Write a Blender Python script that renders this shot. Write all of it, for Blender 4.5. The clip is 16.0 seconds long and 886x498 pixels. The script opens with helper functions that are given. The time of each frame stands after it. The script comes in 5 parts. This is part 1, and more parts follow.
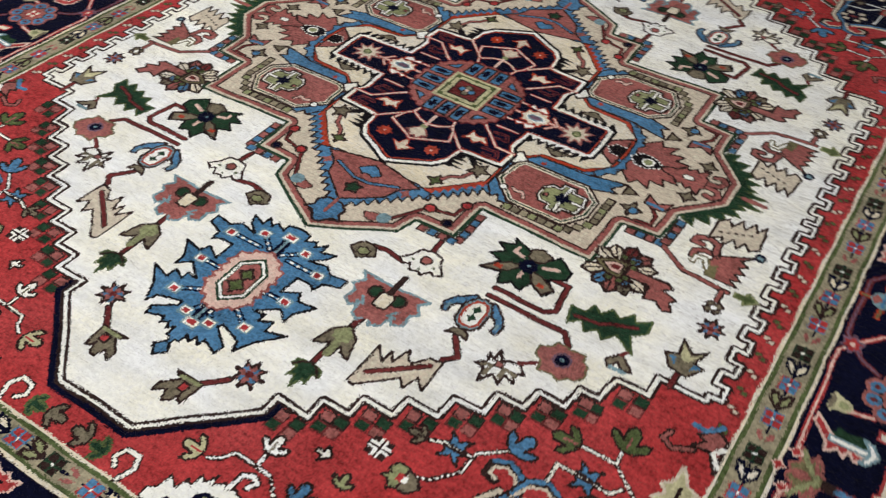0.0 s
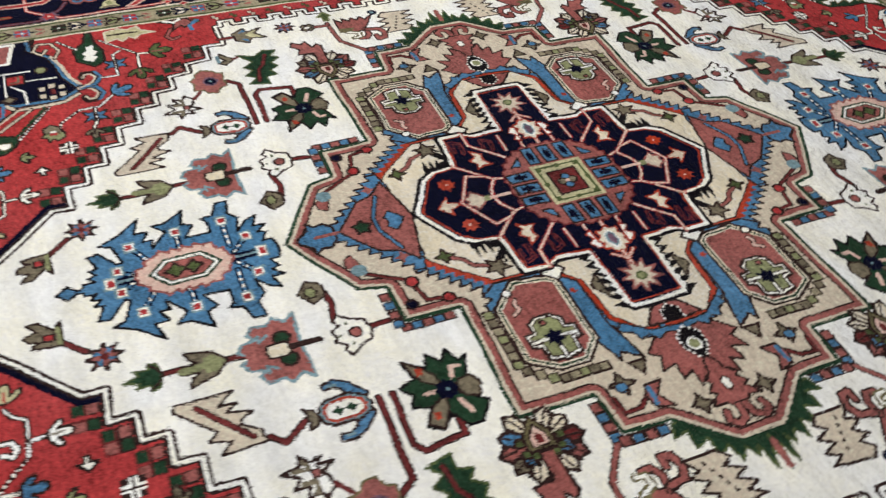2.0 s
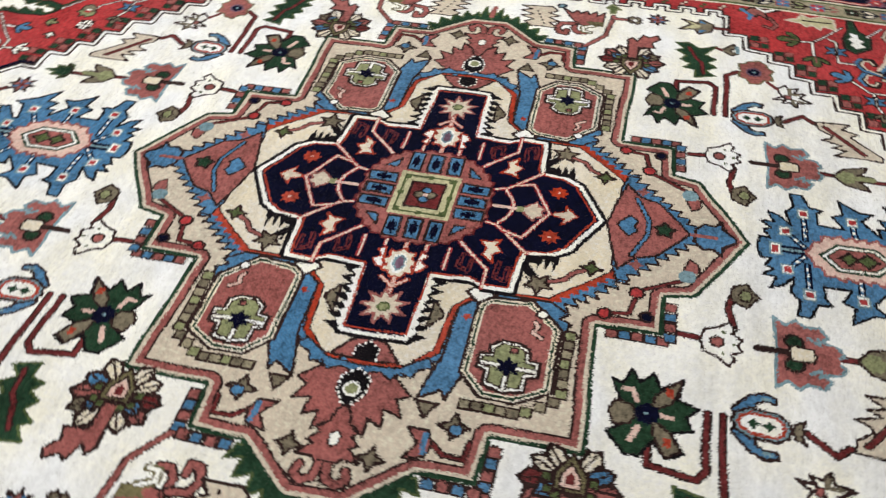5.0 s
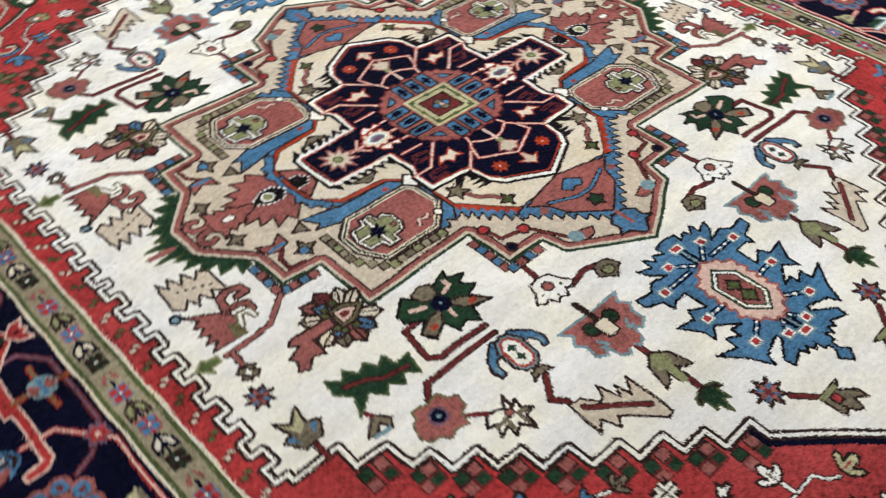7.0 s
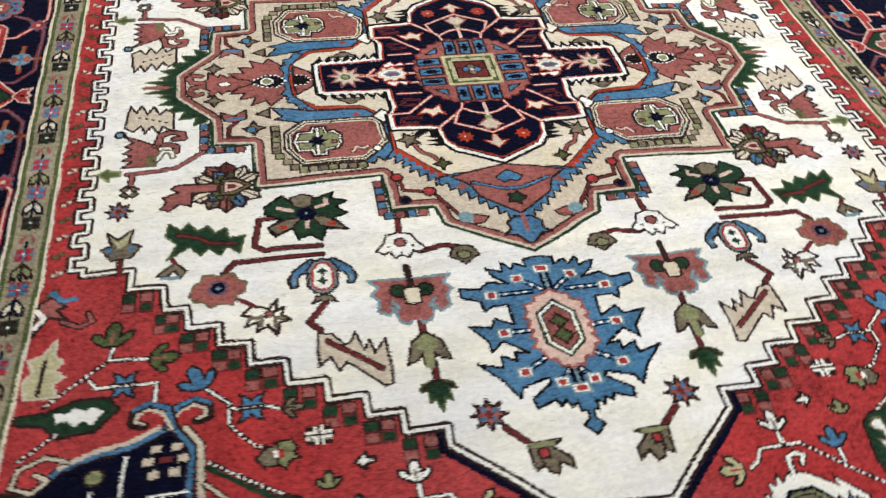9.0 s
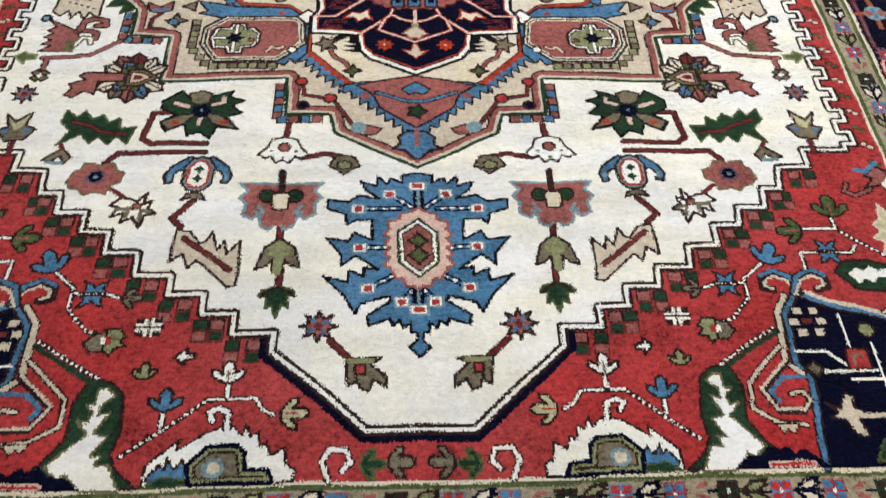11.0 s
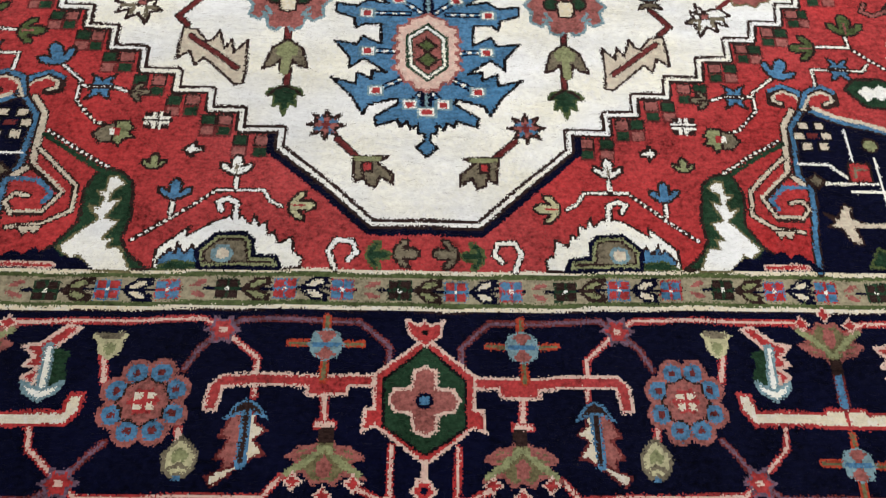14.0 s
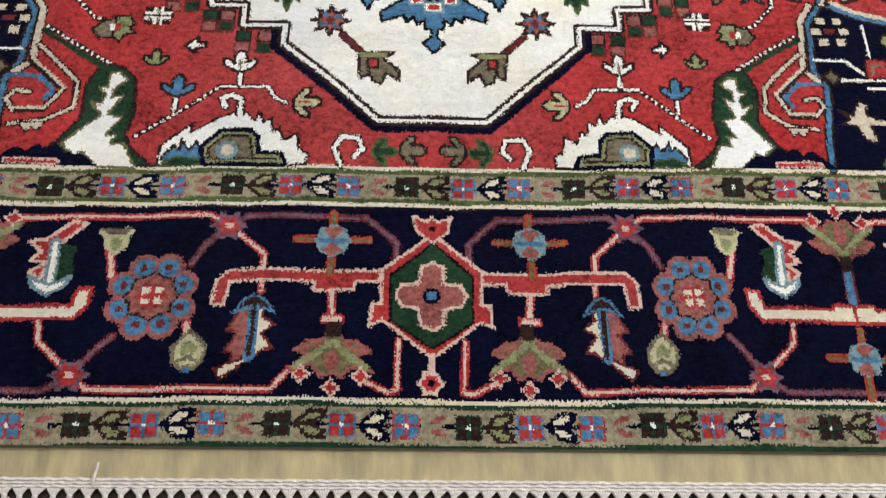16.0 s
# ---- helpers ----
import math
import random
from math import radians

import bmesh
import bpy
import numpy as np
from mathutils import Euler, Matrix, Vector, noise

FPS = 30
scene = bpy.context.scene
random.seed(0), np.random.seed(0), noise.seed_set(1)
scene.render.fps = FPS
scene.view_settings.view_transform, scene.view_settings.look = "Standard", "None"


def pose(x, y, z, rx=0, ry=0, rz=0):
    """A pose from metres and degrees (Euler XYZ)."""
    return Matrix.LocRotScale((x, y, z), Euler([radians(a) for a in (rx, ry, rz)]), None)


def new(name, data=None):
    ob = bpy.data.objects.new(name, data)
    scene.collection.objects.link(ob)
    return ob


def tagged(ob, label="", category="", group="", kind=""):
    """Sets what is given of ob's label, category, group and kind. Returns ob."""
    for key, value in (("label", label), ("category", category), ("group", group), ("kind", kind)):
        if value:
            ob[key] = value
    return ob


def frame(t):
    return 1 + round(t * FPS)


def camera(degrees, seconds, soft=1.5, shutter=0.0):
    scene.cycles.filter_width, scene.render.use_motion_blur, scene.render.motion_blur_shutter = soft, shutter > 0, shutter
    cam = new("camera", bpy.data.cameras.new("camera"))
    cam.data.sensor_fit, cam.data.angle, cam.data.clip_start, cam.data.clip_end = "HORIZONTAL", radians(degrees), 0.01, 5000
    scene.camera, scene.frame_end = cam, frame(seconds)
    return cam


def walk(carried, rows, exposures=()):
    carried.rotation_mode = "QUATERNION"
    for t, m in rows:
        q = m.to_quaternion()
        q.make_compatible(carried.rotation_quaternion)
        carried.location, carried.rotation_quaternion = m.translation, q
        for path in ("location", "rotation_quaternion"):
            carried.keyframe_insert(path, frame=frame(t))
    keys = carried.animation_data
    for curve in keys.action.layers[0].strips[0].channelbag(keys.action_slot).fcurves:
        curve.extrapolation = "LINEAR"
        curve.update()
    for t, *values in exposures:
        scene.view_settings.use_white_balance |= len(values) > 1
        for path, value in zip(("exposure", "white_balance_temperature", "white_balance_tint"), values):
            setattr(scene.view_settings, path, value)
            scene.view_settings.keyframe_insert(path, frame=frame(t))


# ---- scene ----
cam = camera(51.51, 16.0, soft=1.15, shutter=0.6)
walk(cam, [
    (0.0, pose(-0.8937, 1.5459, 1.1617, 47.103, -2.233, -146.763)),
    (0.5, pose(-0.9955, 1.3794, 1.1718, 46.538, -0.466, -138.883)),
    (1.0, pose(-1.1216, 1.1990, 1.1650, 47.393, -0.464, -126.235)),
    (1.5, pose(-1.2153, 1.0065, 1.1503, 47.013, -0.749, -117.341)),
    (2.0, pose(-1.1987, 0.8220, 1.1341, 46.801, -2.936, -112.307)),
    (2.5, pose(-1.2137, 0.6683, 1.1204, 46.172, -1.741, -109.296)),
    (3.0, pose(-1.2761, 0.4358, 1.0973, 46.280, -0.734, -101.911)),
    (3.5, pose(-1.2995, 0.2582, 1.0816, 46.553, -1.025, -98.154)),
    (3.7, pose(-1.2794, 0.1947, 1.0687, 46.426, -1.335, -96.556)),
    (5.8, pose(-1.2026, -0.6323, 1.0932, 46.242, 0.268, -64.128)),
    (6.0, pose(-1.1812, -0.7075, 1.0985, 45.965, 0.101, -61.501)),
    (6.5, pose(-1.1465, -0.9400, 1.1120, 46.305, -0.264, -54.245)),
    (7.0, pose(-1.1224, -1.1895, 1.1371, 46.233, -0.280, -43.272)),
    (7.5, pose(-0.9984, -1.3503, 1.1295, 46.681, -1.351, -34.204)),
    (8.0, pose(-0.8341, -1.4697, 1.1677, 45.313, -2.087, -26.045)),
    (8.5, pose(-0.6116, -1.6142, 1.1919, 44.880, -2.943, -16.973)),
    (9.0, pose(-0.4304, -1.6730, 1.1735, 44.576, -3.003, -10.254)),
    (9.2, pose(-0.3413, -1.6663, 1.1649, 44.661, -2.793, -7.862)),
    (11.3, pose(-0.0137, -1.7074, 1.1930, 37.671, -1.446, -1.467)),
    (11.5, pose(-0.0164, -1.7242, 1.1860, 37.509, -1.744, -1.361)),
    (12.0, pose(-0.0204, -1.7400, 1.1716, 35.960, -2.195, -0.809)),
    (12.5, pose(-0.0286, -1.7523, 1.1642, 34.182, -2.482, -0.487)),
    (13.0, pose(-0.0261, -1.7632, 1.1536, 32.511, -2.623, -0.110)),
    (13.5, pose(-0.0283, -1.7791, 1.1460, 31.077, -2.649, -0.158)),
    (14.0, pose(-0.0244, -1.7871, 1.1406, 30.191, -2.343, -0.182)),
    (14.5, pose(-0.0206, -1.7903, 1.1327, 29.083, -1.954, -0.253)),
    (15.0, pose(-0.0227, -1.7948, 1.1226, 27.755, -1.871, -0.240)),
    (15.5, pose(-0.0226, -1.8053, 1.1146, 26.618, -1.957, -0.053)),
    (16.0, pose(-0.0229, -1.8159, 1.1131, 25.470, -1.936, 0.051)),
], exposures=[(0.0, -0.38), (0.5, -0.50), (1.0, -0.32), (2.0, -0.30), (3.5, -0.21), (7.0, 0.0), (9.0, 0.1), (12.5, 0.0), (14.5, 0.10), (15.5, 0.0), (16.0, 0.2)])

# ---- light ----
world = bpy.data.worlds.new("world")
scene.world = world
world.use_nodes = True
world.node_tree.nodes["Background"].inputs[0].default_value = (0.9, 0.95, 1.0, 1)
world.node_tree.nodes["Background"].inputs[1].default_value = 0.15


def panel_light(x, y, sx, sy, power):
    lamp = bpy.data.lights.new("ceiling_lamp", "AREA")
    lamp.shape, lamp.size, lamp.size_y, lamp.energy = "RECTANGLE", sx, sy, power
    lamp.color = (0.99, 0.985, 0.995)
    ob = new("ceiling_lamp", lamp)
    ob.matrix_world = pose(x, y, 2.85)
    return ob


# unseen panels; weak south-west ones stand in for a bystander's shade
for ly, powers in ((-2.6, (2, 2, 32)), (0.4, (13, 31, 45)), (3.0, (20, 37, 46))):
    for lx, power in zip((-2.4, 0.0, 2.4), powers):
        panel_light(lx, ly, 0.3, 1.2, power)

# ---- knot chart of the rug: one cell is one knot ----
KNOT = 0.0017
HW, HL = 125.0, 155.5          # half width and half length of the pile, in cm
NX, NY = int(2 * HW / 100 / KNOT) + 1, int(2 * HL / 100 / KNOT) + 1
chart = np.zeros((NY, NX), np.int16)
owner = np.zeros((NY, NX), np.int32)
CX = (np.arange(NX) + 0.5) * KNOT * 100 - HW
CY = (np.arange(NY) + 0.5) * KNOT * 100 - HL
owners = [("pile_ground", None, "")]
# the weaver's unevenness: rows lean a little at the near end, and single knots stray
rng = np.random.default_rng(7)
GX, GY = np.meshgrid(CX, CY)
lean = np.clip((-GY - 55) / 60, 0, 1)
stray = np.sin(GY * 0.5 + 1.3 * np.sin(GX * 0.11)) * 0.09, np.sin(GX * 0.45 + 1.7 * np.sin(GY * 0.13)) * 0.09 + lean * 0.22 * np.sin(GX * 0.11 + 0.6)
# shapes step from knot to knot: a knot is about 4 mm across, its edges soft
TUFT = 0.40
GX += 0.55 * ((np.floor(GX / TUFT) + 0.5) * TUFT - GX)
GY += 0.55 * ((np.floor(GY / TUFT) + 0.5) * TUFT - GY)
GX, GY = (GX + lean * np.interp(abs(GX), [0, 15, 30, 45, 60, 75, 90, 110, 125], [0, 0.135, 0.54, 1.215, 2.16, 3.1, 2.9, 1.3, 0]) + stray[0] + rng.normal(0, 0.075, GX.shape), GY - lean * np.interp(-GY, [115.0, 154.0], [0.014, 0.004]) * GX + stray[1] + rng.normal(0, 0.075, GX.shape))

PALETTE = {
    "ivory": (0.925, 0.915, 0.85), "red": (0.385, 0.042, 0.043), "navy": (0.00238, 0.00306, 0.0153), "blue": (0.0702, 0.1845, 0.324),
    "tan": (0.6208, 0.5335, 0.4171), "rose": (0.305, 0.102, 0.09), "green": (0.0171, 0.045, 0.0234), "sage": (0.252, 0.27, 0.135),
    "taupe": (0.18, 0.153, 0.1035), "brown": (0.0306, 0.01615, 0.01445), "maroon": (0.1395, 0.0252, 0.0252), "orange": (0.378, 0.0495, 0.0252),
    "yellow": (0.495, 0.468, 0.279), "black": (0.008, 0.0064, 0.008), "teal": (0.18, 0.288, 0.324), "violet": (0.153, 0.09, 0.1305),
    "khaki": (0.153, 0.135, 0.0675), "peach": (0.704, 0.484, 0.407), "olive": (0.306, 0.27, 0.18), "moss": (0.081, 0.108, 0.0405), "cream": (0.76, 0.68, 0.53),
}
COLOURS = list(PALETTE)
CODE = {c: i for i, c in enumerate(COLOURS)}


def owner_of(name, parent=0, label=""):
    owners.append((name, parent, label))
    return len(owners) - 1


def dist_to(pts, gx, gy, closed):
    """Distance of each cell to a polyline, and the way along it."""
    best = np.full(gx.shape, 1e9)
    along = np.zeros(gx.shape)
    run = 0.0
    ends = list(zip(pts, pts[1:] + pts[:1])) if closed else list(zip(pts, pts[1:]))
    for (ax, ay), (bx, by) in ends:
        dx, dy = bx - ax, by - ay
        length = math.hypot(dx, dy) + 1e-9
        s = np.clip(((gx - ax) * dx + (gy - ay) * dy) / length**2, 0, 1)
        d = np.hypot(gx - ax - s * dx, gy - ay - s * dy)
        near = d < best
        best[near], along[near] = d[near], (run + s * length)[near]
        run += length
    return best, along


def inside_of(pts, gx, gy):
    odd = np.zeros(gx.shape, bool)
    for (ax, ay), (bx, by) in zip(pts, pts[1:] + pts[:1]):
        if ay != by:
            odd ^= ((ay > gy) != (by > gy)) & (gx < (bx - ax) * (gy - ay) / (by - ay) + ax)
    return odd


class Pen:
    """Ties knots into the chart; put() lays the pen's own u, v on the rug's x, y in cm."""

    def __init__(self, put, own=0):
        self.put, self.own = put, own

    def at(self, u0, v0, turn=0.0, size=1.0, flip=1):
        c, s = math.cos(radians(turn)) * size, math.sin(radians(turn)) * size
        return Pen(lambda u, v: self.put(u0 + c * u * flip - s * v, v0 + s * u * flip + c * v), self.own)

    def begin(self, name, parent=0, label=""):
        self.own = owner_of(name, parent, label)
        return self

    def window(self, pts, pad):
        p = [self.put(*q) for q in pts]
        xs, ys = [q[0] for q in p], [q[1] for q in p]
        pad += 3.2 if min(ys) < -50 else 0.5
        i0, i1 = np.searchsorted(CX, min(xs) - pad), np.searchsorted(CX, max(xs) + pad)
        j0, j1 = np.searchsorted(CY, min(ys) - pad), np.searchsorted(CY, max(ys) + pad)
        gx, gy = GX[j0:j1, i0:i1], GY[j0:j1, i0:i1]
        return p, slice(j0, j1), slice(i0, i1), gx, gy

    def tie(self, js, ir, mask, col):
        chart[js, ir][mask] = CODE[col]
        owner[js, ir][mask] = self.own

    def poly(self, pts, col, edge=None, w=0.46):
        p, js, ir, gx, gy = self.window(pts, 0.5)
        if gx.size:
            self.tie(js, ir, inside_of(p, gx, gy), col)
        if edge:
            self.line(pts, edge, w, True)

    def line(self, pts, col, w=0.6, closed=False, col2=None, pitch=0.75):
        p, js, ir, gx, gy = self.window(pts, w)
        if not gx.size:
            return
        d, s = dist_to(p, gx, gy, closed)
        self.tie(js, ir, d < w / 2, col)
        if col2:
            self.tie(js, ir, (d < w / 2) & ((s // pitch) % 2 == 1), col2)

    def vine(self, pts, col, edge="brown", w=0.75):
        self.line(pts, edge, w + 0.55)
        self.line(pts, col, w)

    def twist(self, pts, col="ivory", edge="brown", w=0.62):
        """A two-ply line, light knots broken by dark ones."""
        self.line(pts, edge, w + 0.18)
        self.line(pts, col, w * 0.66, False, edge, 0.48)

    def disc(self, u, v, r, col, edge=None, w=0.5, n=14):
        self.poly([(u + r * math.cos(k * 2 * math.pi / n), v + r * math.sin(k * 2 * math.pi / n)) for k in range(n)], col, edge, w)

    def star(self, u, v, r, col, n=8, edge=None, inner=0.5, w=0.5):
        self.poly([(u + r * (1 if k % 2 == 0 else inner) * math.cos(k * math.pi / n), v + r * (1 if k % 2 == 0 else inner) * math.sin(k * math.pi / n))
                   for k in range(2 * n)], col, edge, w)

    def box(self, u, v, a, b, col, edge=None, w=0.5):
        self.poly([(u - a, v - b), (u + a, v - b), (u + a, v + b), (u - a, v + b)], col, edge, w)

    def inset(self, pts, bands):
        """Bands that follow the inside of a closed line: (from, to, colour)."""
        p, js, ir, gx, gy = self.window(pts, 0.5)
        d, s = dist_to(p, gx, gy, True)
        ins = inside_of(p, gx, gy)
        for a, b, col in bands:
            self.tie(js, ir, ins & (d >= a) & (d < b), col)


def both(half):
    """A closed outline from its half: the other half mirrored in u."""
    return half + [(-u, v) for u, v in reversed(half)]


def saw(a, b, n, depth):
    """Points from a to b with n slanted teeth to the left of the way."""
    (ax, ay), (bx, by) = a, b
    dx, dy = (bx - ax) / n, (by - ay) / n
    ln = math.hypot(dx, dy)
    nx, ny = -dy / ln * depth, dx / ln * depth
    out = []
    for k in range(n):
        out += [(ax + dx * k, ay + dy * k), (ax + dx * (k + 0.75) + nx, ay + dy * (k + 0.75) + ny)]
    return out + [b]


def chequers(pen, pts, size, cols, edge="brown", gap=0.35):
    """Small squares in a row along a line."""
    k = 0
    for (ax, ay), (bx, by) in zip(pts, pts[1:]):
        ln = math.hypot(bx - ax, by - ay)
        n = max(1, round(ln / size))
        for i in range(n):
            f = (i + 0.5) / n
            pen.box(ax + (bx - ax) * f, ay + (by - ay) * f, size * 0.44, size * 0.44, cols[k % len(cols)], edge, gap)
            k += 1


# ---- motifs, each in its own small u, v (cm) ----
def blossom_cross(p, col="taupe", heart="ivory"):
    for du, dv in ((1, 0), (-1, 0), (0, 1), (0, -1)):
        p.box(du * 0.95, dv * 0.95, 0.75, 0.75, col, "brown", 0.45)
    p.box(0, 0, 0.5, 0.5, heart)


def snowflake(p, col="ivory"):
    p.box(0, 0, 1.9, 1.7, "brown")
    p.box(0, 0, 2.2, 0.5, "brown")
    for a, b in (((-1.7, -0.45), (-0.4, -0.45)), ((-1.7, 0.45), (-0.4, 0.45)), ((1.7, -0.45), (0.4, -0.45)), ((1.7, 0.45), (0.4, 0.45)),
                 ((-0.45, -1.5), (-0.45, -0.4)), ((0.45, -1.5), (0.45, -0.4)), ((-0.45, 1.5), (-0.45, 0.4)), ((0.45, 1.5), (0.45, 0.4))):
        p.line([a, b], col, 0.48)


def tulip(p, col, heart=None, edge="brown"):
    """Three pointed petals over a short stem, opening towards +v."""
    p.poly(both([(0, -1.5), (1.0, -1.3), (2.3, -0.2), (2.4, 0.8), (1.6, 0.7), (0.8, -0.1), (0.9, 1.4), (0.4, 2.2), (0, 2.3)]), col, edge, 0.46)
    if heart:
        p.line([(0, -1.0), (0, 0.6)], heart, 0.42)


def arrowhead(p, col="ivory"):
    p.poly([(-1.4, 0), (0.2, -1.5), (0.3, -0.5), (1.5, -0.4), (1.5, 0.4), (0.3, 0.5), (0.2, 1.5)], col, "brown", 0.5)


def star_bloom(p, a="rose", b="blue"):
    p.star(0, 0, 2.9, a, 8, "brown", 0.52)
    for k in range(4):
        ang = k * math.pi / 2 + 0.4
        p.poly([(0, 0), (2.2 * math.cos(ang), 2.2 * math.sin(ang)), (1.5 * math.cos(ang + 0.5), 1.5 * math.sin(ang + 0.5))], b)
    p.disc(0, 0, 0.7, "maroon")


def trident(p, col="taupe", heart="red"):
    """A cut leaf on a stem, opening towards +v."""
    p.poly([(-2.4, -1.6), (2.9, -1.6), (1.2, -0.6), (3.4, 1.5), (3.5, 3.4), (1.6, 2.0), (0.9, 4.0), (-0.4, 3.4), (-0.9, 1.6), (-1.2, 2.6), (-2.2, 3.0)], col, "brown", 0.48)
    p.line([(-2.0, -1.2), (1.6, -1.2)], "sage", 0.7)
    p.box(-0.3, 0.3, 0.75, 0.8, heart, "brown", 0.4)


def knot_bud(p, col="taupe"):
    p.poly(both([(0, -2.2), (1.6, -1.9), (2.8, 0.3), (1.4, 1.2), (0, 2.4)]), col, "brown", 0.48)
    p.poly(both([(0, -0.9), (1.2, -0.4), (1.2, 0.7), (0, 1.3)]), "sage", "brown", 0.4)


def double_square(p, a, b):
    """Four square petals on a square ground, as in the guard stripes."""
    p.box(0, 0, 2.0, 1.9, b)
    for du in (-1, 1):
        for dv in (-1, 1):
            p.box(du * 1.0, dv * 1.0, 0.78, 0.74, a)
    p.box(0, 0, 0.3, 0.3, "ivory")


def guard_leaf(p, col, edge):
    for s in (1, -1):
        p.poly([(-2.2, 0.1 * s), (-0.2, 1.9 * s), (2.3, 2.1 * s), (1.6, 1.5 * s), (2.3, 1.2 * s), (0.8, 0.5 * s), (0.2, 0.1 * s)], col, edge, 0.5)


def hook_curl(p, col="ivory", edge="brown", w=0.6):
    p.line([(0, 0), (1.2, -3.0), (0.1, -5.0), (-2.4, -4.9), (-3.0, -3.0), (-1.8, -1.7)], edge, w + 0.55)
    p.line([(0, 0), (1.2, -3.0), (0.1, -5.0), (-2.4, -4.9), (-3.0, -3.0), (-1.8, -1.7)], col, w)


def bow_tie(p):
    for s in (1, -1):
        p.poly([(-1.9, 0.3 * s), (-1.2, 1.0 * s), (-1.9, 2.5 * s), (-0.6, 1.9 * s), (0, 1.2 * s), (0.6, 1.9 * s), (1.9, 2.5 * s), (1.2, 1.0 * s), (1.9, 0.3 * s)], "blue", "brown", 0.4)


def broad_bloom(p):
    """A round rose flower with a ragged rim and a navy eye."""
    p.poly([(-4.8, 1.2), (-4.0, -1.2), (-2.9, -1.8), (-2.7, -3.2), (0.0, -2.7), (2.4, -3.2), (3.0, -1.6), (4.7, -0.9), (4.4, 1.2), (3.0, 2.0), (2.6, 4.1), (0.2, 3.6), (-1.2, 4.4), (-2.4, 3.0), (-3.6, 2.8)], "rose", "khaki", 0.4)
    p.disc(0, 0.1, 1.7, "violet")
    p.disc(0, 0.1, 1.25, "navy")
    p.box(0, 0.1, 0.35, 0.3, "teal")


def forked_bloom(p):
    p.poly([(-2.4, -2.4), (-4.0, -0.6), (-2.6, -0.2), (-3.4, 1.8), (-1.4, 1.0), (-1.6, 3.2), (0.2, 2.0), (1.6, 4.4), (2.1, 1.6), (3.9, 1.4), (2.4, 0.2), (2.9, -1.6), (1.6, -0.8), (1.8, -3.3), (0.4, -1.4), (-0.6, -2.0)], "ivory", "brown", 0.6)
    p.line([(-2.8, 0.2), (-0.8, 0.0), (-1.0, 1.8)], "taupe", 0.8)
    p.line([(2.8, 1.0), (1.4, 0.4), (1.4, 2.6)], "taupe", 0.7)
    p.box(0.4, -0.4, 0.7, 0.6, "rose", "brown", 0.35)
    p.line([(-2.2, -2.6), (-4.4, -4.2)], "maroon", 0.9)


def beetle_bloom(p):
    """An oval flower with bent blue side leaves."""
    for s in (1, -1):
        p.poly([(s * 1.2, -3.9), (s * 2.2, -4.2), (s * 3.6, -3.0), (s * 5.2, -1.6), (s * 6.2, 0.6), (s * 5.6, 2.6), (s * 4.4, 2.2), (s * 4.8, 0.8), (s * 3.8, -0.6), (s * 2.4, -0.8)], "blue", "brown", 0.5)
        p.line([(s * 5.0, 0.4), (s * 5.1, 1.4)], "teal", 0.6)
    p.poly(both([(0, -4.2), (1.6, -3.6), (2.8, -1.5), (2.6, 2.6), (1.5, 4.1), (0, 4.5)]), "teal", "brown", 0.5)
    p.poly(both([(0, -3.2), (1.1, -2.8), (1.9, -1.2), (1.9, 2.2), (1.0, 3.4), (0, 3.5)]), "ivory", "orange", 0.5)
    p.star(0, -1.0, 1.1, "green", 4, None, 0.55)
    p.star(0, 1.3, 1.1, "green", 4, None, 0.55)
    p.poly(both([(0, 4.6), (1.4, 5.0), (2.2, 6.6), (0.7, 6.0), (0, 6.4)]), "taupe", "brown", 0.45)


def jagged_leaf(p, fill="tan", core="maroon"):
    p.poly([(-5.4, -5.6), (-3.0, -5.2), (-1.2, -2.7), (-0.3, -3.0), (0.6, -5.0), (1.8, -1.2), (2.9, -3.2), (3.3, -0.4), (5.4, -3.0), (5.5, 5.8), (4.2, 6.2), (-1.3, 0.8),
            (-2.6, 2.4), (-3.6, -0.7), (-5.5, 1.0)], fill, "brown", 0.48)
    p.line([(-3.9, -3.9), (4.0, 2.8)], "brown", 1.15)
    p.line([(-3.9, -3.9), (4.0, 2.8)], core, 0.75)


def fir_leaf(p):
    p.poly([(-6.4, -1.8), (-6.0, -4.6), (-4.0, -2.9), (-3.0, -4.4), (-1.4, -2.4), (0.2, -3.6), (1.4, -1.6), (3.0, -2.8), (3.6, -0.4), (6.2, -0.6), (5.2, 3.4), (3.4, 1.6), (2.0, 3.6),
            (0.4, 1.8), (-1.0, 3.4), (-2.6, 1.2), (-6.2, 3.6), (-4.6, 0.2)], "green", "moss", 0.4)
    p.line([(-4.6, -1.9), (-1.0, -0.6), (0.6, 0.6), (4.6, 1.2)], "brown", 1.1)
    p.line([(-4.6, -1.9), (-1.0, -0.6), (0.6, 0.6), (4.6, 1.2)], "maroon", 0.6)


